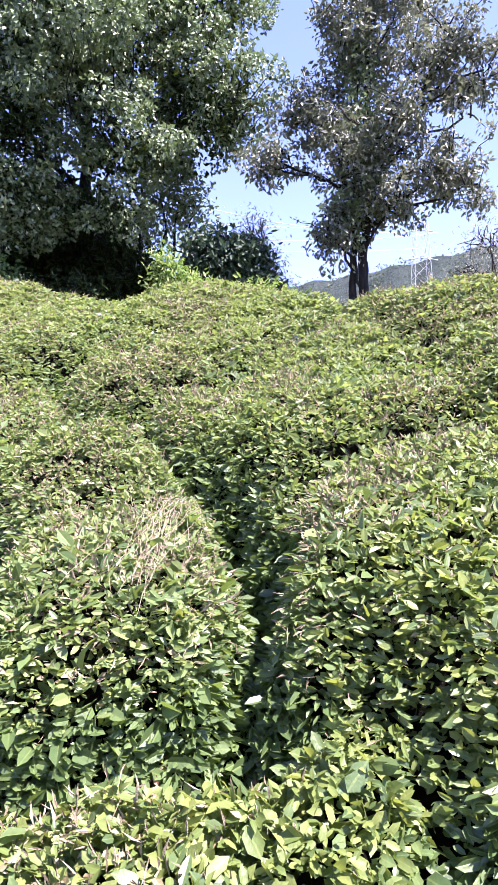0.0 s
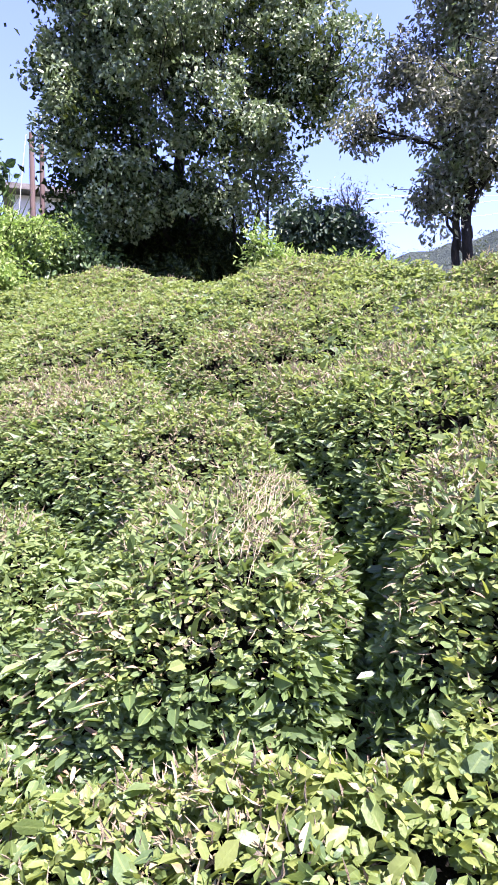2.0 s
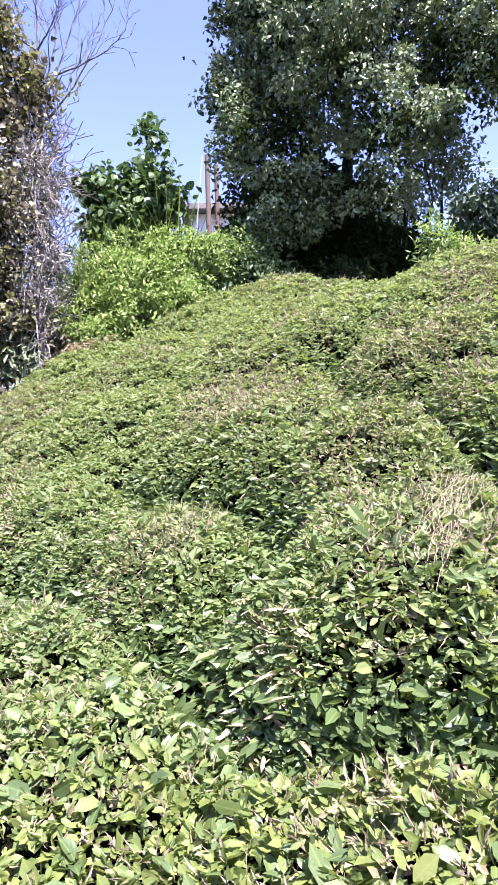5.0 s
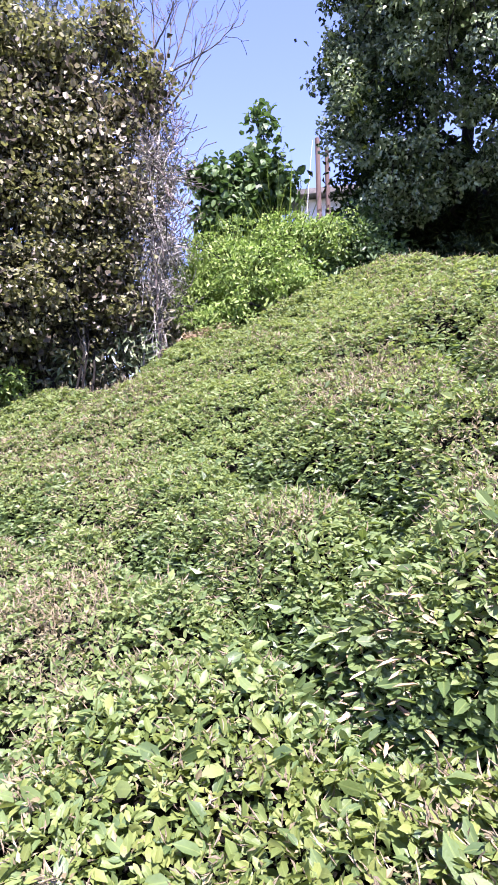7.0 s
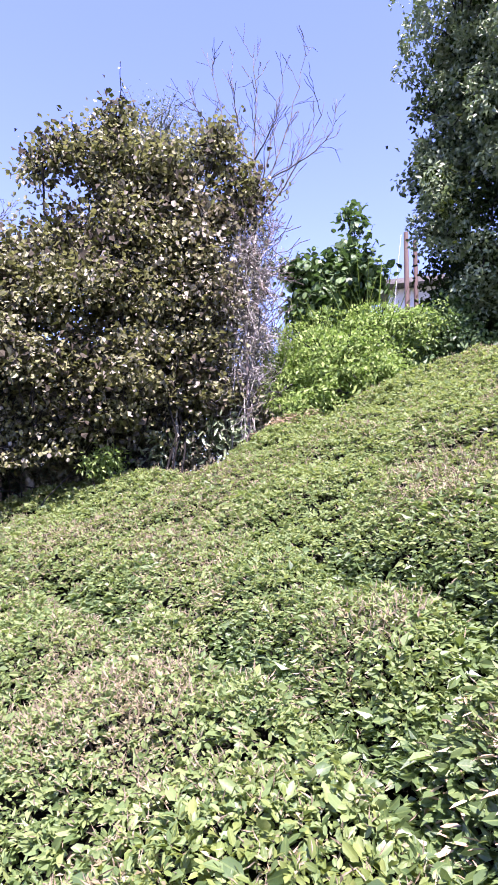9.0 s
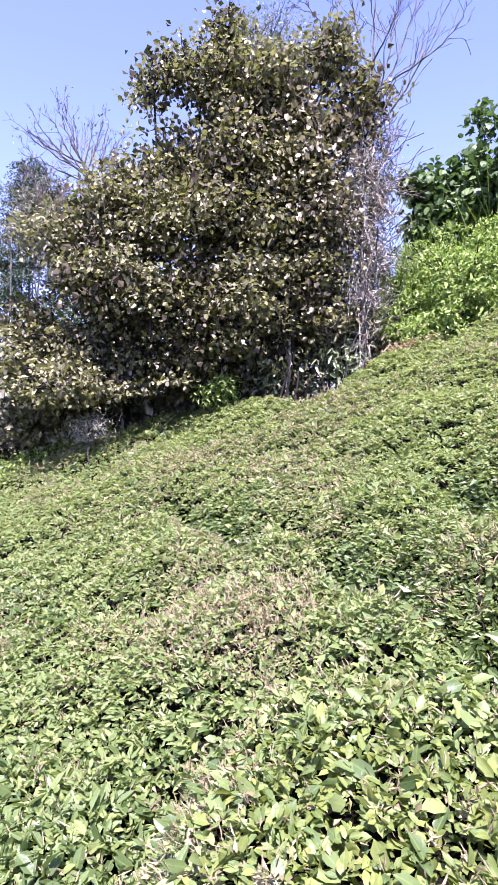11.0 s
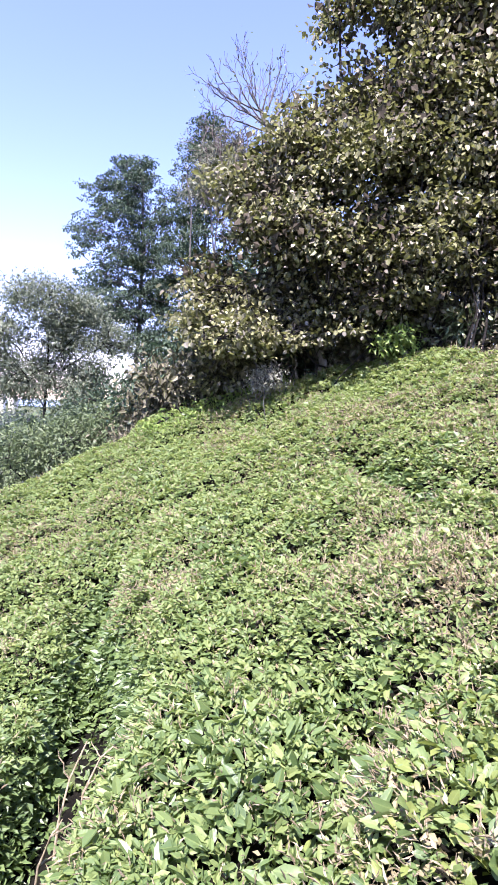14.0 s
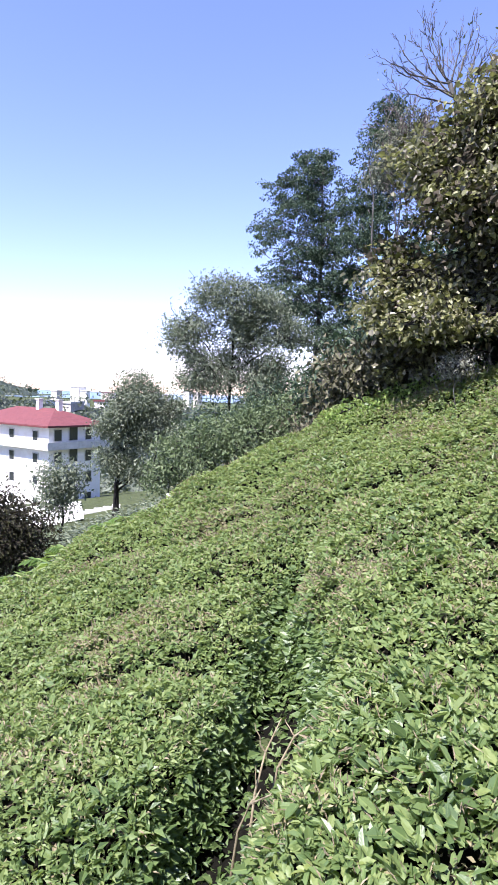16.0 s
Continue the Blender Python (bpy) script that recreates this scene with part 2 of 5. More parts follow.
def mesh_of(name, verts, tris, mat, uv=None, smooth=False):
    """A mesh from arrays of corners and triangles."""
    verts, tris = np.asarray(verts, np.float32), np.asarray(tris, np.int32)
    me = bpy.data.meshes.new(name)
    me.vertices.add(len(verts))
    me.vertices.foreach_set("co", verts.ravel())
    me.loops.add(tris.size)
    me.loops.foreach_set("vertex_index", tris.ravel())
    me.polygons.add(len(tris))
    me.polygons.foreach_set("loop_start", np.arange(0, tris.size, 3, dtype=np.int32))
    me.polygons.foreach_set("use_smooth", np.full(len(tris), smooth))
    if uv is not None:
        me.uv_layers.new(name="UVMap").data.foreach_set("uv", np.asarray(uv, np.float32)[tris.ravel()].ravel())
    me.update(calc_edges=True)
    me.validate()
    me.materials.append(mat)
    return me


def thing(name, at, label, category, group="", kind=""):
    ob = new(name)
    ob.location = at
    return tagged(ob, label, category, group, kind)


def under(name, me, parent, label="", kind=""):
    """Links a mesh given in world metres as a part of the thing parent."""
    ob = new(name, me)
    ob.parent = parent
    off = parent.location if parent.parent is None else parent.location + parent.parent.location
    ob.matrix_parent_inverse = Matrix.Translation(-Vector(parent.location)) if parent.parent is None else Matrix.Identity(4)
    return tagged(ob, label, kind=kind)


FULL = (np.array([(0, 0), (0.16, -0.3), (0.16, 0), (0.16, 0.3), (0.42, -0.5), (0.42, 0), (0.42, 0.5), (0.7, -0.4), (0.7, 0), (0.7, 0.4), (0.9, -0.22), (0.9, 0), (0.9, 0.22), (1, 0)]),
        np.array([(0, 1, 2), (0, 2, 3), (1, 4, 5), (1, 5, 2), (2, 5, 6), (2, 6, 3), (4, 7, 8), (4, 8, 5), (5, 8, 9), (5, 9, 6), (7, 10, 11), (7, 11, 8), (8, 11, 12), (8, 12, 9), (10, 13, 11), (11, 13, 12)]))
PLAIN = (np.array([(0, 0), (0.28, -0.44), (0.77, -0.34), (1, 0.06), (0.7, 0.42), (0.22, 0.4)]), np.array([(0, 1, 2), (0, 2, 3), (0, 3, 4), (0, 4, 5)]))
OVAL = (np.array([(0, 0), (0.22, -0.42), (0.28, 0), (0.22, 0.42), (0.68, -0.46), (0.7, 0), (0.68, 0.46), (1, 0)]),
        np.array([(0, 1, 2), (0, 2, 3), (1, 4, 5), (1, 5, 2), (2, 5, 6), (2, 6, 3), (4, 7, 5), (5, 7, 6)]))
KITE = (np.array([(0, 0), (0.45, -0.5), (1, 0), (0.45, 0.5)]), np.array([(0, 1, 2), (0, 2, 3)]))
ROUND = (np.array([(0, 0), (0.12, -0.36), (0.5, -0.52), (0.5, 0), (0.12, 0.36), (0.5, 0.52), (0.85, -0.3), (0.85, 0.3), (1.05, 0)]),
         np.array([(0, 1, 3), (1, 2, 3), (0, 3, 4), (4, 3, 5), (2, 6, 3), (6, 8, 3), (3, 8, 7), (3, 7, 5)]))


def leaf_arrays(p, axis, normal, length, width, shape=PLAIN, fold=0.2, curl=0.22):
    """Leaves at the points p along axis, facing normal, with folded blades and hanging tips."""
    tw, tri = shape
    axis = unit(axis)
    normal = unit(normal - axis * np.sum(normal * axis, 1, keepdims=True))
    side = np.cross(axis, normal)
    t, w = tw[:, 0], tw[:, 1]
    L, W = length[:, None, None], width[:, None, None]
    cu = (curl * rng.normal(1, 0.7, len(p)))[:, None, None]
    fo = (fold * rng.normal(1, 0.5, len(p)))[:, None, None]
    v = p[:, None] + axis[:, None] * t[None, :, None] * L + side[:, None] * w[None, :, None] * W
    v = v + normal[:, None] * (np.abs(w)[None, :, None] * W * fo * 1.6 - (t ** 2)[None, :, None] * L * cu)
    k = len(tw)
    tris = (tri[None] + (np.arange(len(p)) * k)[:, None, None]).reshape(-1, 3)
    uv = np.tile(np.stack([w + 0.5, t], 1), (len(p), 1))
    return v.reshape(-1, 3), tris, uv


def tubes(paths, sides=6):
    """Tapered round limbs: paths of (points, radii)."""
    V, F, off = [], [], 0
    for pts, rad in paths:
        pts, rad = np.asarray(pts, float), np.asarray(rad, float)
        tang = unit(np.gradient(pts, axis=0))
        ref = np.where(np.abs(tang[:, 2:3]) > 0.9, np.array([[1.0, 0, 0]]), np.array([[0, 0, 1.0]]))
        u = unit(np.cross(tang, ref))
        w = np.cross(tang, u)
        ang = np.linspace(0, 2 * np.pi, sides, endpoint=False)
        ring = pts[:, None] + rad[:, None, None] * (np.cos(ang)[None, :, None] * u[:, None] + np.sin(ang)[None, :, None] * w[:, None])
        V.append(ring.reshape(-1, 3))
        n = len(pts)
        i, j = np.meshgrid(np.arange(n - 1), np.arange(sides), indexing="ij")
        a_, b_ = off + i * sides + j, off + i * sides + (j + 1) % sides
        c_, d_ = a_ + sides, b_ + sides
        F.append(np.stack([a_, b_, d_], -1).reshape(-1, 3))
        F.append(np.stack([a_, d_, c_], -1).reshape(-1, 3))
        off += n * sides
    return np.concatenate(V), np.concatenate(F)


def bent(p0, p1, k=5, wob=0.08, lift=0.0):
    """Points of a slightly crooked line."""
    p0, p1 = np.asarray(p0, float), np.asarray(p1, float)
    s = np.linspace(0, 1, k)[:, None]
    d = np.linalg.norm(p1 - p0)
    q = p0 + (p1 - p0) * s + rng.normal(0, wob * d, (k, 3)) * (s * (1 - s) * 2.2)
    q[:, 2] += (lift * d * s * (1 - s) * 4)[:, 0]
    return q


def box(lo, hi):
    """Corners and triangles of a box."""
    x0, y0, z0 = lo
    x1, y1, z1 = hi
    v = np.array([(x, y, z) for z in (z0, z1) for y in (y0, y1) for x in (x0, x1)], float)
    f = np.array([(0, 2, 1), (1, 2, 3), (4, 5, 6), (5, 7, 6), (0, 1, 4), (1, 5, 4), (2, 6, 3), (3, 6, 7), (0, 4, 2), (2, 4, 6), (1, 3, 5), (3, 7, 5)])
    return v, f


def merged(parts):
    V, F, off = [], [], 0
    for v, f in parts:
        V.append(np.asarray(v, float))
        F.append(np.asarray(f) + off)
        off += len(v)
    return np.concatenate(V), np.concatenate(F)


# ---------------------------------------------------------------- the lie of the land
EDGE_AZ = [-180, -60, -40, -23, -14, -5.5, 0, 7, 13, 18, 23, 32, 42, 46, 50, 55, 60, 65, 69, 74, 79, 84, 90, 98, 108, 125, 180]
EDGE_R = [3.5, 3.6, 4.0, 4.2, 4.5, 4.75, 5.25, 5.65, 5.7, 6.4, 6.95, 6.7, 6.75, 6.5, 6.4, 6.85, 7.4, 7.4, 7.2, 7.6, 7.95, 7.75, 7.55, 7.2, 6.8, 6.2, 3.5]
OUT_AZ = [-180, -90, -45, 0, 18, 45, 60, 75, 90, 103, 130, 180]
OUT_SLOPE = [-0.15, -0.1, 0.0, 0.02, 0.03, 0.02, -0.03, -0.12, -0.16, -0.17, -0.17, -0.15]


def azimuth(x, y):
    return np.degrees(np.arctan2(-x, y))


def canopy(x, y):
    """The height of the clipped tea, without its bushes' domes."""
    return EYE - 1.275 + 0.207 * x + 0.4426 * y + 0.0317 * x * x + 0.0013 * x * y + 0.02 * y * y


def ground(x, y):
    x, y = np.asarray(x, float), np.asarray(y, float)
    az, r = azimuth(x, y), np.hypot(x, y)
    edge = np.interp(az, EDGE_AZ, EDGE_R)
    s = np.minimum(1, edge / np.maximum(r, 1e-6))
    z = canopy(x * s, y * s) - 0.62
    out = np.maximum(r - edge, 0)
    z = z + np.interp(az, OUT_AZ, OUT_SLOPE) * out
    w = np.exp(-(((az - 33) / 11) ** 2) ** 2)
    q = np.clip((out - 0.15) / 1.3, 0, 1)
    z = z + w * (1.15 * q * q * (3 - 2 * q) + 0.24 * np.clip(out - 1.4, 0, 12))
    return np.maximum(z, -30.0)


# clipped bushes: their middles, the near ones first
CENTRES = [(-0.45, 0.95), (0.62, 0.35), (-1.45, 1.15), (-0.5, 2.14), (0.62, 2.05), (-1.62, 2.3), (-2.5, 1.6), (-2.72, 2.7), (-0.62, 3.1),
           (0.42, 3.0), (-3.45, 1.05), (-1.75, 3.35), (-3.7, 2.75), (-0.75, 4.05), (-3.3, -0.55), (-2.2, 0.55), (-4.5, 1.3), (-4.4, -0.35)]
for gy in np.arange(-5.0, 8.0, 0.98):
    for gx in np.arange(-8.5, 4.5, 1.02):
        c = (gx + rng.uniform(-0.24, 0.24) + 0.3 * math.sin(gy * 2), gy + rng.uniform(-0.24, 0.24))
        if min(math.hypot(c[0] - q[0], c[1] - q[1]) for q in CENTRES) > 0.82 and -70 < azimuth(*c) < 150 and math.hypot(*c) < np.interp(azimuth(*c), EDGE_AZ, EDGE_R) + 0.15:
            CENTRES.append(c)
CENTRES = np.array(CENTRES)
# picking paths and gaps between bushes: depth, width, line
GAPS = [
    (0.34, 0.1, [(-2.56, 2.3), (-2.26, 2.18), (-1.81, 1.97), (-1.42, 1.86), (-0.94, 1.71), (-0.72, 1.58), (-0.47, 1.53), (-0.25, 1.5), (0, 1.55), (0.27, 1.45), (0.4, 1.3), (0.5, 1.05), (0.55, 0.75)]),
    (0.5, 0.1, [(-0.02, 2.45), (0.02, 2.2), (0.03, 2.04), (0.01, 1.82), (0, 1.5)]),
    (0.9, 0.2, [(-3.62, 0.31), (-3.23, 0.23), (-2.96, 0.1), (-2.82, 0.0), (-2.64, -0.13), (-2.44, -0.22), (-2.0, -0.4)]),
    (0.3, 0.12, [(-4.6, 0.5), (-4.32, 0.37), (-3.62, 0.31)]),
    (0.1, 0.1, [(-5.05, 0.74), (-4.14, 0.34)]),
    (0.32, 0.12, [(-1.39, 4.25), (-1.2, 3.9), (-0.87, 3.36), (-0.61, 3.23)]),
    (0.36, 0.12, [(-2.3, 3.02), (-1.95, 2.88), (-1.54, 2.76), (-1.22, 2.66), (-1.1, 2.45), (-1.05, 2.0)]),
    (0.36, 0.1, [(-0.79, 3.35), (-0.24, 2.73), (-0.03, 2.55)]),
    (0.15, 0.1, [(-1.29, 4.27), (-0.74, 4.11)]),
    (0.2, 0.11, [(-2.46, 2.3), (-3.06, 2.38), (-3.48, 2.26), (-4.42, 2.38)]),
    (0.06, 0.1, [(-5.44, -0.54), (-4.6, -0.7), (-3.6, -1.1)]),
]


def smooth_noise(x, y, scale, seed):
    """Soft value noise on the plan, -1 to 1."""
    u, v = x * scale + 100, y * scale + 100
    i, j = np.floor(u).astype(int), np.floor(v).astype(int)
    fu, fv = u - i, v - j
    fu, fv = fu * fu * (3 - 2 * fu), fv * fv * (3 - 2 * fv)

    def h(a_, b_):
        k = np.sin(a_ * 127.1 + b_ * 311.7 + seed * 74.7) * 43758.5453
        return 2 * (k - np.floor(k)) - 1
    return (h(i, j) * (1 - fu) + h(i + 1, j) * fu) * (1 - fv) + (h(i, j + 1) * (1 - fu) + h(i + 1, j + 1) * fu) * fv


def nearest(x, y):
    d = np.hypot(x[:, None] - CENTRES[None, :, 0], y[:, None] - CENTRES[None, :, 1])
    order = np.argpartition(d, 1, axis=1)[:, :2]
    dd = np.take_along_axis(d, order, 1)
    flip = dd[:, 0] > dd[:, 1]
    order[flip] = order[flip][:, ::-1]
    dd = np.sort(dd, 1)
    return order[:, 0], order[:, 1], (dd[:, 1] - dd[:, 0]) / 2


CANOPY_AT = canopy(CENTRES[:, 0], CENTRES[:, 1])


def shaped_top(x, y):
    """The height of the tea's clipped surface: bushes flatter than the slope, each a step above the one below."""
    i, j, d = nearest(x, y)
    k = np.sin((i + j) * 12.9898 + (i * j) * 0.731) * 43758.5453
    k = k - np.floor(k)
    c = canopy(x, y)
    far = np.clip((np.hypot(x, y) - 3.6) / 2.5, 0, 1)
    level = np.interp(np.hypot(x, y), [3.0, 5.0], [0.36, 0.14])
    own = np.clip(d / 0.1, 0, 1)
    own = 0.5 + 0.5 * own * own * (3 - 2 * own)
    step = (CANOPY_AT[i] - c) * own + (CANOPY_AT[j] - c) * (1 - own)
    dip = 0.025 + (0.1 - 0.055 * far) * k ** 2
    z = c + level * np.clip(step, -0.3, 0.3) - dip * np.exp(-(d / 0.11) ** 2) + 0.045 * np.clip(d / 0.4, 0, 1) + 0.01
    z = z + 0.03 * smooth_noise(x, y, 1.3, 1) + 0.024 * smooth_noise(x, y, 3.7, 2) + 0.018 * smooth_noise(x, y, 9.0, 3)
    z = z - 0.16 * np.clip(smooth_noise(x, y, 4.3, 41) * 0.7 + smooth_noise(x, y, 8.5, 42) * 0.45 - 0.55, 0, 0.5)
    for depth, width, line in GAPS:
        best = np.full(len(x), 9.0)
        wx = x + 0.07 * smooth_noise(x, y, 3.0, 31)
        wy = y + 0.07 * smooth_noise(x, y, 3.0, 32)
        for (x0, y0), (x1, y1) in zip(line[:-1], line[1:]):
            dx, dy = x1 - x0, y1 - y0
            s = np.clip(((wx - x0) * dx + (wy - y0) * dy) / (dx * dx + dy * dy), 0, 1)
            best = np.minimum(best, np.hypot(wx - x0 - s * dx, wy - y0 - s * dy))
        z = z - depth * np.exp(-(best / (width * (1 + 0.35 * smooth_noise(x, y, 5.0, 4)))) ** 2)
    edge = np.interp(azimuth(x, y), EDGE_AZ, EDGE_R)
    q = np.clip((np.hypot(x, y) - edge + 0.25) / 0.35, 0, 1)
    return np.maximum(z - 0.45 * q * q, ground(x, y) + 0.03)


# the surface on a fine even grid, for quick reading
GRID, GX, GY, GN = 0.02, -9.2, -5.8, 701
gi, gj = np.meshgrid(np.arange(GN), np.arange(GN), indexing="ij")
TOP = shaped_top((GX + gi * GRID).ravel(), (GY + gj * GRID).ravel()).reshape(GN, GN)
for _ in range(2):
    TOP[2:-2] = (TOP[:-4] + TOP[1:-3] + TOP[2:-2] + TOP[3:-1] + TOP[4:]) / 5
    TOP[:, 2:-2] = (TOP[:, :-4] + TOP[:, 1:-3] + TOP[:, 2:-2] + TOP[:, 3:-1] + TOP[:, 4:]) / 5


def tea_top(x, y):
    u, v = np.clip((x - GX) / GRID, 0, GN - 1.001), np.clip((y - GY) / GRID, 0, GN - 1.001)
    i, j = u.astype(int), v.astype(int)
    u, v = u - i, v - j
    return (TOP[i, j] * (1 - u) + TOP[i + 1, j] * u) * (1 - v) + (TOP[i, j + 1] * (1 - u) + TOP[i + 1, j + 1] * u) * v


def ground_sheet():
    rr = np.concatenate([[0.0], np.linspace(0.4, 14, 60), 14 * (4900 / 14) ** np.linspace(0.03, 1, 60)])
    aa = np.radians(np.arange(-180, 180, 2.0))
    R, A = np.meshgrid(rr, aa, indexing="ij")
    x, y = -np.sin(A) * R, np.cos(A) * R
    z = ground(x, y) + np.where(R < 60, 0.04 * smooth_noise(x, y, 1.7, 5), np.minimum(R * 0.004, 3) * smooth_noise(x, y, 0.02, 6))
    n, k = R.shape
    i, j = np.meshgrid(np.arange(n - 1), np.arange(k), indexing="ij")
    a_, b_ = i * k + j, i * k + (j + 1) % k
    tris = np.concatenate([np.stack([a_, a_ + k, b_], -1).reshape(-1, 3), np.stack([b_, a_ + k, b_ + k], -1).reshape(-1, 3)])
    v = np.stack([x, y, z], -1).reshape(-1, 3)
    ob = new("ground", mesh_of("ground", v, tris[:, ::-1], SOIL, smooth=True))
    tagged(ob, "sloping hillside soil with grass and leaf litter", "ground", kind="structure")


ground_sheet()


# ---------------------------------------------------------------- the tea
def tea_field():
    n = 1340000
    x, y = rng.uniform(-8.4, 3.6, n), rng.uniform(-5.2, 7.2, n)
    az, r = azimuth(x, y), np.hypot(x, y)
    ok = ((az > -34) & (az < 118) | (rng.uniform(0, 1, n) < 0.2)) & (az > -72) & (az < 148) & (r > 0.5) & (r < np.interp(az, EDGE_AZ, EDGE_R) + 0.1)
    ok &= rng.uniform(0, 1, n) < np.interp(r, [1.2, 2.2, 3.2, 6.0], [0.9, 0.95, 1.0, 0.85])
    x, y = x[ok], y[ok]
    h = 0.02

    def slope(x, y):
        return (tea_top(x + h, y) - tea_top(x - h, y)) / (2 * h), (tea_top(x, y + h) - tea_top(x, y - h)) / (2 * h)
    gx, gy = slope(x, y)
    steep = np.sqrt(1 + gx * gx + gy * gy)
    rep = np.minimum((steep / 1.15 + rng.uniform(0, 1, len(x))).astype(int), 9)
    x, y = np.repeat(x, rep), np.repeat(y, rep)
    x, y = x + rng.normal(0, 0.012, len(x)), y + rng.normal(0, 0.012, len(x))
    # leaves gather in sprigs of uneven height and spread out from them
    step = 0.07
    sj = np.floor(y / step)
    si = np.floor(x / step + 0.5 * (sj % 2))

    def chance(k):
        q = np.sin(si * 127.1 + sj * 311.7 + k * 74.7) * 43758.5453
        return q - np.floor(q)
    ox = (si - 0.5 * (sj % 2) + 0.05 + 0.9 * chance(1)) * step - x
    oy = (sj + 0.05 + 0.9 * chance(2)) * step - y
    pull = 0.36 * np.minimum(1, 1.25 / np.repeat(steep, rep) ** 1.5)
    x, y = x + ox * pull, y + oy * pull
    spin = np.arctan2(-oy, -ox) + rng.normal(0, 1.0, len(x))
    sprig = (0.04 + 0.012 * np.clip(np.hypot(x, y) - 2.2, 0, 1)) * (chance(3) - 0.6)
    gx, gy = slope(x, y)
    steep = np.sqrt(1 + gx * gx + gy * gy)
    nrm = unit(np.stack([-gx, -gy, np.ones_like(gx)], 1))
    r = np.hypot(x, y)
    far = np.clip((r - 2.2) / 2, 0, 1)
    deep = rng.uniform(0, 1, len(x)) < 0.14
    depth = np.where(deep, rng.uniform(0.04, 0.11, len(x)), rng.exponential(0.018, len(x)))
    z = tea_top(x, y) + sprig
    p = np.stack([x, y, z], 1) - nrm * depth[:, None]
    flat = np.stack([np.cos(spin), np.sin(spin), np.zeros_like(spin)], 1)
    axis = flat + nrm * (rng.normal(0.6, 0.65, len(x)) * (1 - 0.25 * far))[:, None] - np.array([[0, 0, 0.5]]) * (rng.uniform(0, 1, len(x)) < 0.3)[:, None]
    face = nrm * 0.6 + np.array([[0, 0, 0.35]]) - flat * 0.25 + rng.normal(0, 0.66, (len(x), 3)) * (1 - 0.22 * far)[:, None]
    cell = nearest(x, y)[0]
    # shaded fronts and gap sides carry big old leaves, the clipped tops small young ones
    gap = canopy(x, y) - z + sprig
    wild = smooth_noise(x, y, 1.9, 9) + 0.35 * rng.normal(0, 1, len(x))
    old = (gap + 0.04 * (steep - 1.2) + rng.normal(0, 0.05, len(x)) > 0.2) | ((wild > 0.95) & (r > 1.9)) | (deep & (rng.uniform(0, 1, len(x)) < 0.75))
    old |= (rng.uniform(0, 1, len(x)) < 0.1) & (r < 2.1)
    big = rng.uniform(0, 1, len(x)) < 0.04 + 0.04 * smooth_noise(x, y, 2.3, 8) + 0.1 * old
    L = np.where(big, np.clip(rng.normal(0.056, 0.009, len(x)), 0.04, 0.08), np.clip(rng.normal(0.031, 0.007, len(x)), 0.015, 0.05))
    L = L * np.interp(r, [2.2, 3.5], [1.0, 0.95]) * np.where(old, 1.15, 1.0)
    patch = 0.42 + 0.26 * smooth_noise(x, y, 1.5, 51) + 0.24 * smooth_noise(x, y, 4.1, 52)
    # the hardest clipped tops
    for tx, ty, size in ((-1.75, 0.72, 0.32), (-1.3, 0.45, 0.32), (-1.55, 2.36, 0.34), (-2.5, 1.72, 0.4), (-1.75, 3.45, 0.36), (-0.35, 2.45, 0.26), (-3.6, 2.9, 0.5), (0.75, 2.45, 0.3)):
        patch = patch + 0.42 * np.exp(-((x - tx) ** 2 + (y - ty) ** 2) / size ** 2)
    dry = (rng.uniform(0, 1, len(x)) < np.clip((patch - 0.36) * 1.6, 0.08, 0.55) * np.clip(0.75 - 6 * gap, 0.12, 1.35)) & ~old & ~big
    L = L * np.where(dry, 0.74, 1.0)
    # sparser, longer leaves at the two far ends of the planting
    L = L * np.where((azimuth(x, y) < -34) | (azimuth(x, y) > 118), 1.75, 1.03)
    W = L * (rng.normal(0.52, 0.06, len(x)) + np.clip((r - 3) * 0.05, 0, 0.1))
    flush = r + 0.35 * smooth_noise(x, y, 1.7, 61) + rng.normal(0, 0.2, len(x)) < 1.65
    # few leaves deep in the picking path
    thin = (gap > 0.5) & (rng.uniform(0, 1, len(x)) < 0.6) & (x < -1.8) & (y < 0.7)
    # clipped twig stubs
    tn = rng.integers(0, len(x), 160000)
    tn = tn[(patch[tn] + rng.normal(0, 0.18, len(tn)) > 0.52) & ~old[tn]]
    tp = p[tn] + nrm[tn] * 0.012 + rng.normal(0, 0.01, (len(tn), 3))
    taxis = unit(nrm[tn] * 0.9 + rng.normal(0, 0.55, (len(tn), 3)))
    tl = rng.uniform(0.02, 0.06, len(tn))
    tcell = cell[tn]
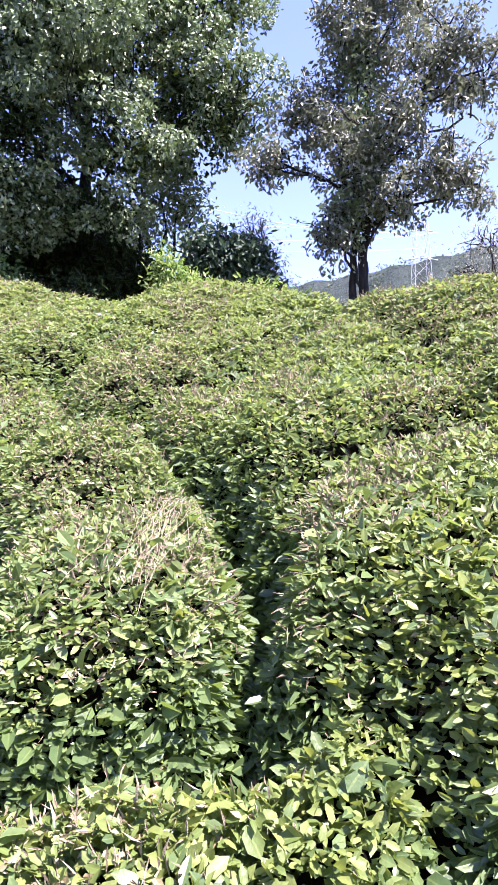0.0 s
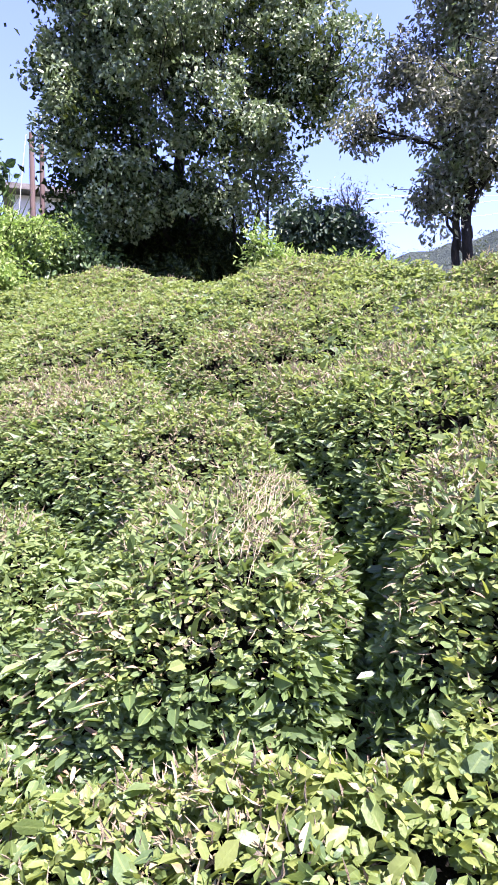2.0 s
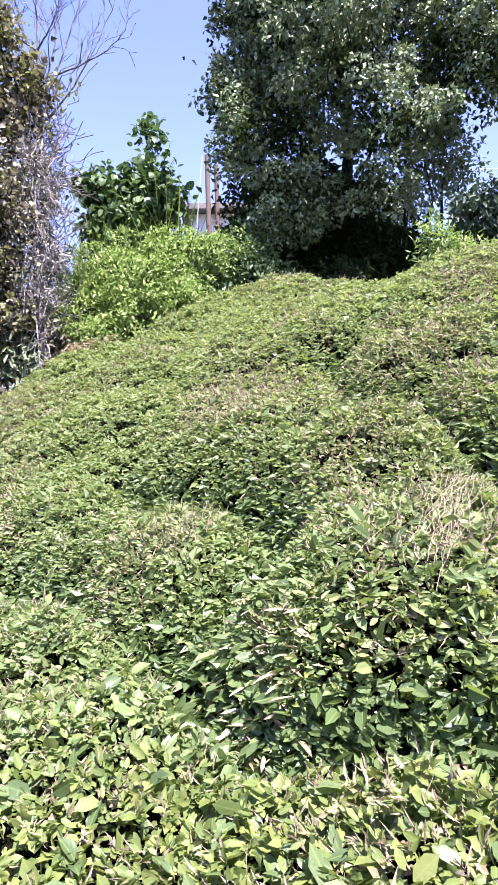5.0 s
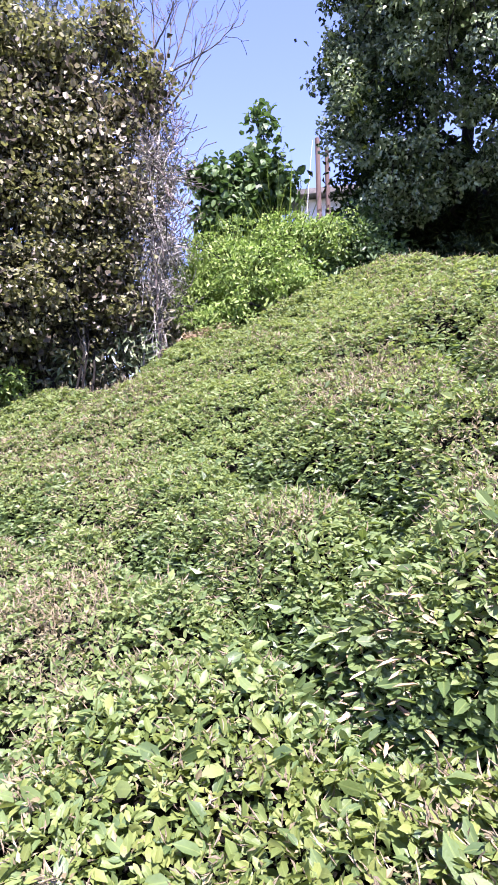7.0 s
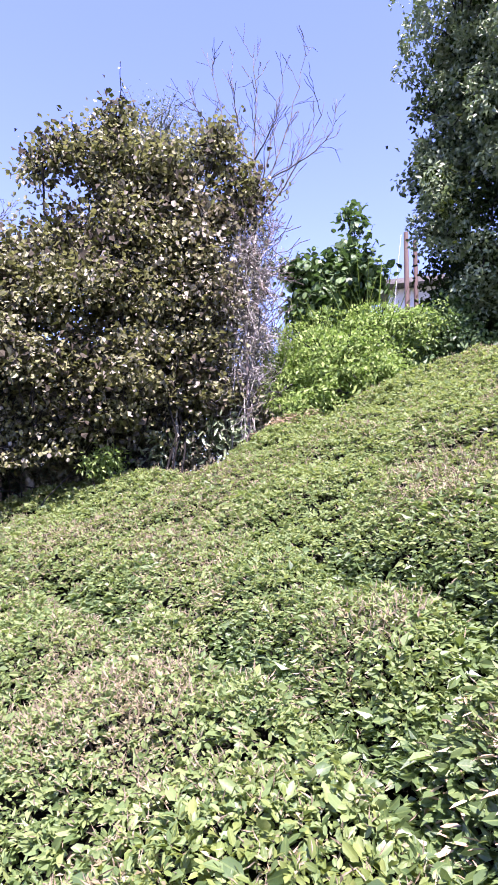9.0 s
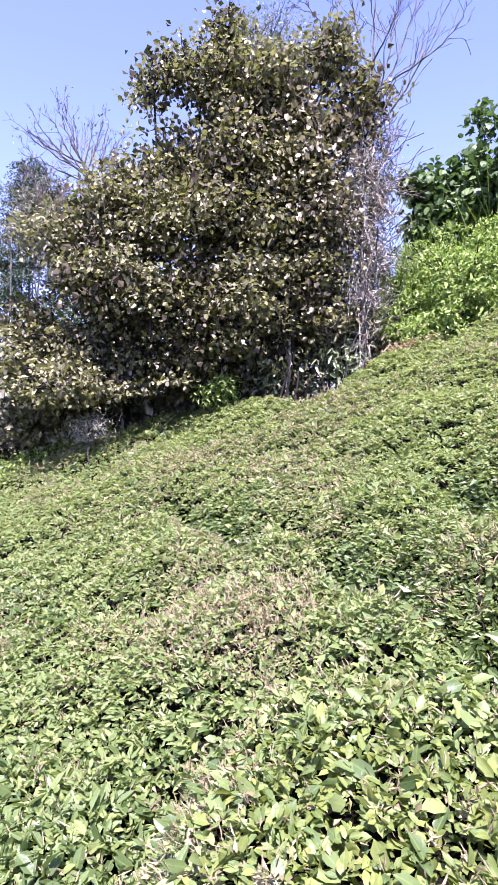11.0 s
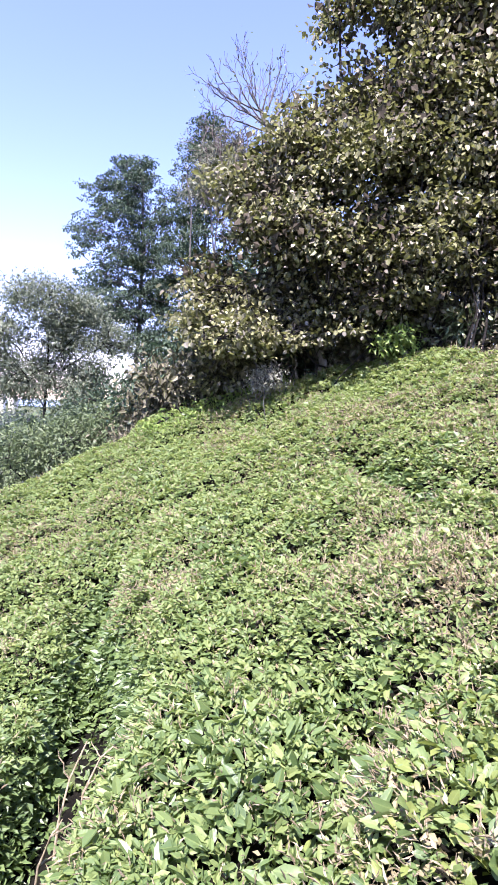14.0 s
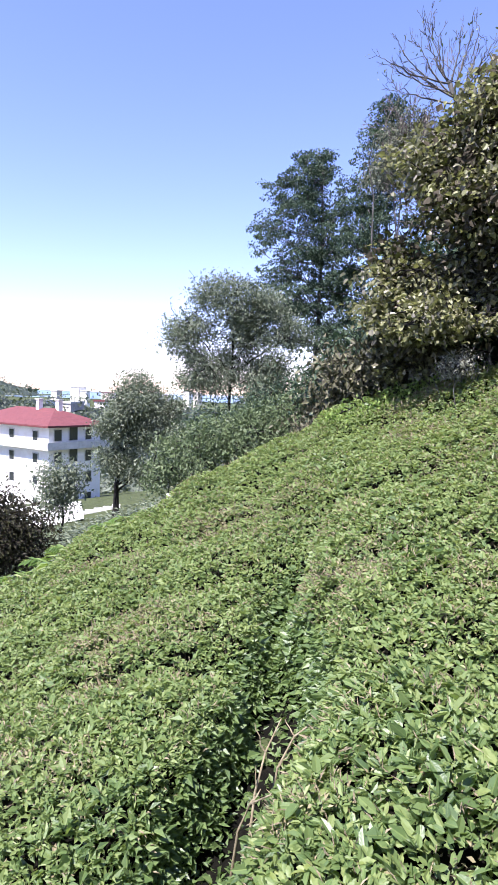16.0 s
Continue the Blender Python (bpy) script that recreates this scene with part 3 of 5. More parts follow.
    for c, (cx, cy) in enumerate(CENTRES):
        mine = cell == c
        if mine.sum() < 60:
            continue
        base = Vector((cx, cy, float(ground(cx, cy))))
        rc = math.hypot(cx, cy)
        label = "clipped tea bush with glossy green leaves and pale cut twigs" if rc < 3.5 else "low clipped tea bush in a dense hillside plantation"
        bush = thing("tea_bush", base, label, "tea bush", "tea bushes on the slope")
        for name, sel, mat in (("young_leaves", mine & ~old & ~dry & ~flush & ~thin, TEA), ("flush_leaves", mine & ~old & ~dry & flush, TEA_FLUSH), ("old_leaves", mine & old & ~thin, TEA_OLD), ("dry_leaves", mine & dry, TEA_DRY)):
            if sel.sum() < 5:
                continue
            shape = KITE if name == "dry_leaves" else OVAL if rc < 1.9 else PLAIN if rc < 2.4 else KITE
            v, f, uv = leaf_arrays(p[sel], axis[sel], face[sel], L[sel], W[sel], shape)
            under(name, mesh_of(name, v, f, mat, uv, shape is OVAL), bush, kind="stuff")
        # inner twigs: a ragged mass below the leaves, coloured dark for the shade
        s = np.arange(-0.95, 0.96, 0.06)
        X, Y = np.meshgrid(cx + s, cy + s, indexing="ij")
        fx, fy = X.ravel(), Y.ravel()
        k = len(s)
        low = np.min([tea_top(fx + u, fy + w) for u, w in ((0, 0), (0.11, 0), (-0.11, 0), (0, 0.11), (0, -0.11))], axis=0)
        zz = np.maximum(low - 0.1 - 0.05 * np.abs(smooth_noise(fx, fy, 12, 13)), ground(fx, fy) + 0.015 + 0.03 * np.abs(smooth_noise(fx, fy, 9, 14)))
        own = nearest(fx, fy)[0] == c
        faz = azimuth(fx, fy)
        inside = (np.hypot(fx, fy) < np.interp(faz, EDGE_AZ, EDGE_R) + 0.1) & (np.hypot(fx, fy) > 0.52) & (faz > -71) & (faz < 147)
        good = (own & inside).reshape(k, k)
        i, j = np.meshgrid(np.arange(k - 1), np.arange(k - 1), indexing="ij")
        ins = inside.reshape(k, k)
        cellok = (good[:-1, :-1] | good[1:, :-1] | good[:-1, 1:] | good[1:, 1:]) & ins[:-1, :-1] & ins[1:, 1:]
        if not cellok.any():
            continue
        a_ = (i * k + j)[cellok]
        tris = np.concatenate([np.stack([a_, a_ + k, a_ + 1], 1), np.stack([a_ + 1, a_ + k, a_ + k + 1], 1)])
        used, inv = np.unique(tris, return_inverse=True)
        under("inner_growth", mesh_of("inner_growth", np.stack([fx, fy, zz], 1)[used], inv.reshape(-1, 3), CORE), bush, "inner twigs coloured dark for the shade under the leaves")
        # stems from the ground
        paths = []
        for q in range(7):
            ang, rad = rng.uniform(0, 6.28), rng.uniform(0.15, 0.42)
            ex, ey = cx + math.cos(ang) * rad, cy + math.sin(ang) * rad
            ez = float(tea_top(np.array([ex]), np.array([ey]))[0]) - 0.1
            paths.append((bent(base, (ex, ey, max(ez, base.z + 0.05)), 5, 0.08, 0.1), np.linspace(0.017, 0.006, 5)))
        under("stemwork", mesh_of("stemwork", *tubes(paths, 5), STEM), bush, kind="stuff")
        tw = np.nonzero(tcell == c)[0]
        if len(tw) > 3:
            v, f, uv = leaf_arrays(tp[tw], taxis[tw], rng.normal(0, 1, (len(tw), 3)), tl[tw], np.full(len(tw), 0.005), KITE, 0.9, 0.1)
            under("twig_layer", mesh_of("twig_layer", v, f, TWIG, uv), bush, "pale brown cut twig ends", kind="stuff")


tea_field()


# ---------------------------------------------------------------- trees and shrubs
rng = np.random.default_rng(33)


def blob_points(blobs, n, shell=2.0, power=2.0):
    b = np.array(blobs)
    wgt = b[:, 3] ** 1.5 * b[:, 4]
    pick = rng.choice(len(b), n, p=wgt / wgt.sum())
    d = unit(rng.normal(0, 1, (n, 3)))
    q = rng.uniform(0, 1, n) ** (1 / (shell + 1))
    lump = 1 + 0.22 * np.sin(d[:, 0] * 5 + pick) * np.sin(d[:, 1] * 4 + pick * 2) + 0.05 * rng.normal(0, 1, n)
    s = (q * lump)[:, None]
    off = d * s * np.stack([b[pick, 3], b[pick, 3], b[pick, 4]], 1)
    return b[pick, :3] + off, d, pick


def ragged(blobs, k, flat=0.8):
    """Each bough broken into smaller tufts of foliage round it."""
    out = []
    for x, y, z, rh, rv in blobs:
        out.append((x, y, z, rh * 0.7, rv * 0.7))
        for d in unit(rng.normal(0, 1, (k, 3))):
            s = rng.uniform(0.28, 0.46)
            out.append((x + d[0] * rh * 0.78, y + d[1] * rh * 0.78, z + d[2] * rv * 0.78, rh * s, rv * s * flat + 0.03))
    return out


def tiers(x, y, z0, z1, radius, k):
    """Boughs in flat tiers up a straight trunk, shorter towards the top."""
    out = []
    for z in np.arange(z0, z1, 0.36):
        f = (z - z0) / (z1 - z0)
        r = radius * (1.0 - 0.8 * f ** 2.4) * rng.uniform(0.75, 1.15)
        for q in range(k):
            ang = rng.uniform(0, 6.28)
            s = rng.uniform(0.35, 0.95) * r
            out.append((x + math.cos(ang) * s, y + math.sin(ang) * s, z + rng.uniform(-0.12, 0.12), 0.2 + 0.28 * r, 0.14))
    return out


def plant(name, label, category, base, blobs, leaf, clumps, per, length, aspect=0.5, sigma=0.14, shape=PLAIN, trunk=(), trunk_r=0.1, bark=None,
          droop=0.3, shell=2.0, gaps=0.0, twigs=2, group="", stems=1, limb_r=0.35, tufts=0, core=0, core_leaf=None, core_above=-99.0, shoots=0, shoot_len=0.4,
          tuft=0.0, up=0.7, lay=0.75, loose=0.5):
    """A tree or shrub: trunk, limbs to each bough, twigs, and leaves in loose clumps."""
    bark = bark or BARK
    gz = float(ground(base[0], base[1]))
    root = np.array([base[0], base[1], gz - 0.05])
    tree = thing(name, (base[0], base[1], gz), label, category, group)
    b = np.array(blobs)
    if tufts:
        blobs = ragged(blobs, tufts)
    c, out, pick = blob_points(blobs, clumps, shell)
    if gaps:
        keep = 0.5 * smooth_noise(c[:, 0] + c[:, 1] * 0.4, c[:, 2], 1.5, 21) + 0.5 * smooth_noise(c[:, 0] * 0.8 - c[:, 1], c[:, 2] * 1.2 + c[:, 0] * 0.5, 2.2, 22) > gaps - 0.6
        c, out, pick = c[keep], out[keep], pick[keep]
    c[:, 2] = np.maximum(c[:, 2], ground(c[:, 0], c[:, 1]) + 0.05)
    # wood
    main, limbs, fine = [], [], []
    spine = np.array([root] + [np.array(q, float) for q in trunk]) if len(trunk) else None
    if spine is not None:
        s = np.linspace(0, len(spine) - 1, len(spine) * 4)
        pts = np.stack([np.interp(s, np.arange(len(spine)), spine[:, q]) for q in range(3)], 1)
        pts[1:-1] += rng.normal(0, trunk_r * 0.16, (len(pts) - 2, 3))
        rad = np.linspace(trunk_r, trunk_r * 0.3, len(pts)) * (1 + 0.3 * np.exp(-np.arange(len(pts)) / 1.2))
        main.append((pts, rad))
        for q in range(len(b)):
            dist = np.linalg.norm(pts - b[q, :3] + np.array([0, 0, b[q, 4] + 0.3]), axis=1)
            k = int(np.argmin(dist))
            limbs.append((bent(pts[k], b[q, :3], 7, 0.07, 0.05), np.linspace(rad[k] * limb_r * 1.3, 0.012, 7)))
    for q in range(stems if spine is None else 0):
        t0 = root + np.array([rng.normal(0, 0.12), rng.normal(0, 0.12), 0])
        main.append((bent(t0, b[q % len(b), :3] + rng.normal(0, 0.15, 3), 8, 0.05), np.linspace(trunk_r, trunk_r * 0.3, 8)))
    home = np.argmin(np.linalg.norm(c[:, None] - b[None, :, :3], axis=2), axis=1)
    for q in range(len(b)):
        mine = np.nonzero(home == q)[0]
        for k in mine[:: max(1, len(mine) // max(1, int(twigs * 8)))]:
            o_ = b[q, :3] + (c[k] - b[q, :3]) * 0.35 + rng.normal(0, 0.22 * b[q, 3], 3)
            fine.append((bent(o_, c[k], 4, 0.12, 0.04), np.linspace(0.011, 0.003, 4)))
    sp, so = [], []
    if shoots:
        # loose leafy shoots that stand out of the crown
        cand = np.nonzero(out[:, 2] > -0.15)[0]
        for k in rng.choice(cand, shoots):
            d = out[k] * np.array([1, 1, 0.5]) + np.array([0, 0, 0.65]) + rng.normal(0, 0.25, 3)
            end = c[k] + d / np.linalg.norm(d) * shoot_len * rng.uniform(0.5, 1.3)
            path = bent(c[k] - out[k] * 0.15, end, 6, 0.06)
            fine.append((path, np.linspace(0.008, 0.003, 6)))
            u = rng.uniform(0.1, 1.0, int(9 * shoot_len / 0.4))
            sp.append(np.stack([np.interp(u, np.linspace(0, 1, 6), path[:, i]) for i in range(3)], 1))
            so.append(np.tile(out[k], (len(u), 1)))
    for q, m in enumerate(main):
        under("trunk" if spine is not None else "stem", mesh_of("stem", *tubes([m], 10), bark, smooth=True), tree)
    for m in limbs:
        under("limb", mesh_of("limb", *tubes([m], 7), bark, smooth=True), tree)
    if fine:
        under("branchwork", mesh_of("branchwork", *tubes(fine, 4), bark), tree, kind="stuff")
    # leaves
    n = len(c) * per
    cc, oo = np.repeat(c, per, 0), np.repeat(out, per, 0)
    p = cc + rng.normal(0, sigma, (n, 3)) * np.array([1, 1, lay])
    if tuft:
        # each clump is a rounded spray with its leaves on the outer and upper side
        size = np.repeat(tuft * rng.uniform(0.6, 1.35, len(c)), per)[:, None]
        d = unit(rng.normal(0, 1, (n, 3)) + 0.55 * oo + np.array([0, 0, 0.35]))
        p = cc + d * size * rng.uniform(0.35, 1.0, (n, 1)) ** 0.5 * np.array([1, 1, lay])
        oo = unit(oo * 0.4 + d) * 1.3
    if shoots:
        sp = np.concatenate(sp)
        p, oo = np.concatenate([p, sp + rng.normal(0, 0.02, sp.shape)]), np.concatenate([oo, np.concatenate(so)])
        n = len(p)
    axis = oo * 0.45 + rng.normal(0, 0.7, (n, 3)) + np.array([0, 0, -droop])
    face = oo * 0.5 + np.array([0, 0, up]) + rng.normal(0, loose, (n, 3))
    L = np.clip(rng.normal(length, length * 0.25, n), length * 0.4, length * 1.6)
    v, f, uv = leaf_arrays(p, axis, face, L, L * aspect * rng.normal(1, 0.12, n), shape)
    under("crown", mesh_of("crown", v, f, leaf, uv), tree, kind="stuff")
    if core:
        # inner leaves coloured dark, for the shade deep inside the boughs
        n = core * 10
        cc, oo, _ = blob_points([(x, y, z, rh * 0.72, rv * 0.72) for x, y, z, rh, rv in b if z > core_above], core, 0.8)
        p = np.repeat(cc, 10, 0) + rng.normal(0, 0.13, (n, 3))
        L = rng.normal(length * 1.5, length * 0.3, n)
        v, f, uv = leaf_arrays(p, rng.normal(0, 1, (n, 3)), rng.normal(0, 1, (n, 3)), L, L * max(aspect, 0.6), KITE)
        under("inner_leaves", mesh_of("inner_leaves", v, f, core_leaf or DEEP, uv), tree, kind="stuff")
    return tree


plant("broadleaf_tree", "tall dense tree with dark glossy leaves beside the tea", "tree", (-2.5, 9.3),
      [(-2.16, 7.3, 6.95, 1.5, 1.2), (-0.55, 7.5, 6.26, 0.9, 0.95), (-2.73, 6.9, 5.65, 0.85, 0.8), (-1.45, 7.1, 5.5, 0.75, 0.55), (-2.03, 7.5, 8.56, 1.7, 1.3),
       (-0.7, 7.7, 7.7, 1.05, 0.9), (-2.85, 7.2, 4.85, 0.55, 0.5), (-1.76, 7.6, 10.2, 1.3, 1.3), (-3.2, 6.9, 6.28, 0.42, 0.75), (-2.95, 7.3, 7.5, 0.7, 0.9), (-3.27, 6.88, 7.1, 0.36, 0.5), (-3.33, 6.85, 6.26, 0.36, 0.55), (-3.24, 6.9, 5.5, 0.36, 0.42), (-2.98, 7.03, 8.0, 0.38, 0.5), (-0.2, 7.3, 5.9, 0.4, 0.4), (-2.3, 7.3, 4.85, 0.5, 0.35), (-1.65, 7.4, 4.8, 0.42, 0.32), (-2.8, 7.3, 4.5, 0.4, 0.3)],
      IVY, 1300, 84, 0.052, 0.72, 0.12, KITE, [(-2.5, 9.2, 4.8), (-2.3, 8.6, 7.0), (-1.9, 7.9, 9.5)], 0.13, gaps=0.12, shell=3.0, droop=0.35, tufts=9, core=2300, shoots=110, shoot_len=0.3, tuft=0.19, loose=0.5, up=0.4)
# mass added to blacken the hollow, with the shade in its leaf colour
plant("thicket_shrub", "thicket filling the hollow below the tall tree, leaves darkened for shade", "shrub", (-2.3, 8.4),
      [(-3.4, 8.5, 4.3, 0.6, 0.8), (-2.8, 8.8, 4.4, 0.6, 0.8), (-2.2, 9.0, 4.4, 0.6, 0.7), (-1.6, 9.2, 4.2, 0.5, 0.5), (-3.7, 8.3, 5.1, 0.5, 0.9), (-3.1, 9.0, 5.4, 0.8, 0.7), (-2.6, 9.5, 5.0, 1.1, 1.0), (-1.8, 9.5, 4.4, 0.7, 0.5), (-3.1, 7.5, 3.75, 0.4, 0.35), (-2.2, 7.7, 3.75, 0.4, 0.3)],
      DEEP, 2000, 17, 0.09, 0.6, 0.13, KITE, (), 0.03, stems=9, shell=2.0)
plant("slender_tree", "slender stems with dark leaves behind the tall tree", "tree", (-1.1, 8.3), [(-1.15, 8.2, 5.6, 0.45, 0.55), (-0.85, 8.3, 5.2, 0.3, 0.4), (-1.3, 8.2, 5.0, 0.25, 0.35)],
      IVY, 150, 18, 0.07, 0.5, 0.14, PLAIN, (), 0.04, stems=4)
plant("orchard_tree", "thin-crowned tree with greyish leaves and two stems on the ridge", "tree", (1.36, 6.75),
      [(1.35, 6.77, 6.59, 0.6, 0.75), (2.0, 6.49, 5.81, 0.62, 0.52), (0.82, 6.75, 5.6, 0.46, 0.44), (1.53, 6.52, 5.2, 0.66, 0.42), (2.39, 6.47, 5.42, 0.36, 0.46),
       (1.15, 6.71, 4.85, 0.38, 0.32), (1.64, 6.5, 4.55, 0.42, 0.28), (0.98, 6.73, 4.25, 0.26, 0.32), (1.39, 6.86, 7.66, 0.6, 0.6), (2.15, 6.56, 4.8, 0.42, 0.3), (0.43, 6.79, 5.1, 0.32, 0.28), (0.18, 6.82, 5.05, 0.24, 0.22), (1.3, 6.7, 4.2, 0.3, 0.4), (2.6, 6.4, 5.9, 0.35, 0.35), (2.3, 6.45, 6.3, 0.4, 0.35), (1.9, 6.6, 7.0, 0.5, 0.5), (2.55, 6.5, 4.7, 0.3, 0.28)],
      OLIVE, 820, 42, 0.058, 0.5, 0.1, KITE, [(1.3, 6.72, 3.8), (1.4, 6.7, 4.5), (1.42, 6.75, 5.6), (1.42, 6.8, 6.7)], 0.065, gaps=0.16, shell=1.6, tufts=8, limb_r=0.25, shoots=110, shoot_len=0.4, tuft=0.15)
plant("ivy_tree", "leaning stem hung with dark ivy beside the ridge tree", "tree", (1.22, 6.8), [(1.15, 6.75, 4.4, 0.22, 0.35), (1.35, 6.7, 4.7, 0.25, 0.35), (1.38, 6.7, 5.4, 0.2, 0.4), (1.3, 6.75, 6.2, 0.2, 0.5)],
      IVY, 300, 18, 0.05, 0.55, 0.09, PLAIN, [(1.2, 6.78, 3.7), (1.25, 6.72, 4.4), (1.34, 6.7, 5.0)], 0.055)
plant("hazel_tree", "large hazel with dull brownish-green round leaves", "hazel tree", (-5.95, 4.1),
      [(-5.73, 4.17, 5.66, 0.85, 0.72), (-5.99, 3.62, 5.99, 0.5, 0.5), (-6.19, 3.06, 5.86, 0.32, 0.38), (-5.9, 3.75, 6.58, 0.18, 0.3), (-5.11, 4.74, 6.3, 0.17, 0.42), (-5.43, 4.54, 4.88, 0.68, 0.7),
       (-5.79, 3.65, 4.45, 0.85, 0.68), (-6.32, 2.85, 4.22, 0.62, 0.62), (-6.32, 2.6, 3.47, 0.66, 0.5), (-5.85, 3.45, 3.45, 0.82, 0.5), (-5.41, 4.4, 3.5, 0.6, 0.5), (-6.84, 2.1, 2.9, 0.56, 0.55),
       (-6.78, 2.52, 3.97, 0.66, 0.6), (-6.61, 2.85, 4.7, 0.42, 0.4), (-5.2, 4.75, 3.2, 0.35, 0.4), (-6.15, 3.3, 5.0, 0.45, 0.5), (-5.75, 4.0, 5.1, 0.75, 0.6), (-5.15, 4.8, 5.5, 0.4, 0.5), (-5.45, 4.4, 4.2, 0.55, 0.45), (-5.15, 4.85, 4.4, 0.35, 0.45),
       (-6.75, 2.2, 2.35, 0.5, 0.38), (-7.1, 2.0, 2.5, 0.4, 0.45), (-7.15, 2.0, 3.1, 0.34, 0.42), (-5.25, 4.7, 3.75, 0.35, 0.35), (-6.05, 3.85, 6.55, 0.27, 0.3), (-5.3, 4.75, 6.35, 0.25, 0.32), (-5.0, 5.0, 5.8, 0.3, 0.35), (-7.0, 2.2, 2.05, 0.35, 0.26), (-7.25, 2.1, 1.95, 0.3, 0.24),
       (-6.41, 2.19, 2.47, 0.34, 0.24), (-6.3, 2.46, 2.73, 0.34, 0.24), (-6.09, 2.9, 2.85, 0.34, 0.24), (-5.85, 3.33, 2.93, 0.34, 0.24), (-5.58, 3.73, 3, 0.34, 0.24), (-6.2, 2.69, 2.5, 0.34, 0.24), (-5.94, 3.18, 2.62, 0.34, 0.24), (-6.51, 1.92, 2.34, 0.34, 0.24)],
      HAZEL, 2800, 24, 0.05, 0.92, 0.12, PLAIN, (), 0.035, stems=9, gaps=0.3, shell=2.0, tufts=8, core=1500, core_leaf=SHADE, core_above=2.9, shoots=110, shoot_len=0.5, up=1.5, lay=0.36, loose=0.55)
plant("thicket_shrub", "dark undergrowth between the hazel stems", "shrub", (-6.4, 4.0),
      [(-6.95, 2.75, 2.75, 0.5, 0.5), (-6.6, 3.55, 2.75, 0.5, 0.45), (-6.1, 4.2, 2.85, 0.5, 0.5), (-5.6, 4.85, 3.2, 0.45, 0.5), (-7.3, 2.35, 2.2, 0.5, 0.45), (-7.8, 1.8, 1.8, 0.5, 0.4), (-6.3, 4.6, 3.6, 0.6, 0.5)],
      BRUSH, 1300, 14, 0.08, 0.6, 0.14, KITE, (), 0.02, stems=10, shell=1.6)
plant("thicket_shrub", "green undergrowth behind the hazel stems", "shrub", (-7.4, 3.6),
      [(-7.5, 3.2, 2.4, 0.6, 0.7), (-6.9, 4.4, 2.9, 0.6, 0.7), (-8.2, 2.4, 1.9, 0.7, 0.7), (-8.8, 1.9, 1.7, 0.6, 0.6), (-7.9, 3.6, 3.3, 0.7, 0.6), (-8.6, 2.9, 2.9, 0.7, 0.7), (-7.2, 4.9, 3.9, 0.6, 0.6)],
      ALDER, 2000, 15, 0.09, 0.6, 0.15, KITE, (), 0.02, stems=9, shell=1.6)
plant("willow_tree", "pale grey-green tree rising behind the hazel", "tree", (-7.2, 5.6), [(-7.3, 5.4, 7.75, 0.6, 0.62), (-6.85, 5.85, 7.5, 0.5, 0.6), (-7.1, 5.66, 6.7, 0.55, 0.7), (-6.6, 6.0, 5.2, 0.5, 0.8)],
      PALE, 800, 22, 0.045, 0.35, 0.14, KITE, (), 0.05, stems=6, bark=BARK_GREY, twigs=8, shoots=70, shoot_len=0.4)
plant("vine_bush", "vine-covered bush with broad green leaves", "bush", (-4.5, 6.6),
      [(-4.6, 6.49, 4.95, 0.45, 0.36), (-4.85, 6.15, 5.0, 0.25, 0.3), (-4.36, 6.51, 5.55, 0.1, 0.45), (-4.2, 6.56, 4.95, 0.22, 0.28), (-4.69, 6.25, 4.6, 0.42, 0.26), (-4.5, 6.5, 5.25, 0.22, 0.22)],
      BROAD, 330, 11, 0.085, 0.9, 0.1, ROUND, (), 0.02, stems=6, shoots=9, shoot_len=0.55, up=1.2)
plant("weed_bank", "bright green weeds covering the steep bank", "weeds", (-4.2, 6.1),
      [(-4.18, 5.95, 3.6, 0.72, 0.46), (-4.45, 5.5, 3.25, 0.38, 0.3), (-4.04, 6.46, 4.1, 0.56, 0.32), (-4.64, 6.06, 4.05, 0.55, 0.3), (-3.72, 6.3, 3.65, 0.4, 0.28), (-4.85, 5.7, 3.5, 0.35, 0.4), (-3.85, 6.3, 4.05, 0.45, 0.3), (-3.5, 6.5, 4.0, 0.4, 0.28), (-4.45, 5.85, 3.75, 0.4, 0.35), (-3.35, 6.6, 4.15, 0.3, 0.2), (-4.0, 5.75, 3.15, 0.5, 0.25), (-3.6, 6.05, 3.4, 0.45, 0.22), (-4.35, 5.4, 2.95, 0.35, 0.22)],
      LIME, 1500, 24, 0.052, 0.5, 0.085, KITE, (), 0.008, stems=20, shell=2.5, tuft=0.13, shoots=160, shoot_len=0.2, up=0.9)
plant("bramble_bush", "dark bramble at the foot of the tall tree", "bush", (-3.3, 6.8), [(-3.33, 6.73, 4.0, 0.4, 0.36), (-3.48, 6.43, 3.7, 0.3, 0.25), (-3.22, 6.99, 4.3, 0.24, 0.28), (-2.95, 6.95, 3.8, 0.3, 0.25)],
      BROAD, 420, 14, 0.05, 0.65, 0.09, PLAIN, (), 0.01, stems=8)
plant("lime_shrub", "yellow-green weeds on the crest of the tea field", "weeds", (-0.7, 6.15), [(-0.8, 6.15, 3.6, 0.17, 0.26), (-0.62, 6.17, 3.48, 0.2, 0.18), (-0.3, 6.1, 3.38, 0.25, 0.1), (0.07, 6.0, 3.36, 0.28, 0.1), (0.35, 5.8, 3.28, 0.2, 0.08)],
      LIME, 300, 12, 0.055, 0.35, 0.065, PLAIN, (), 0.007, stems=10)
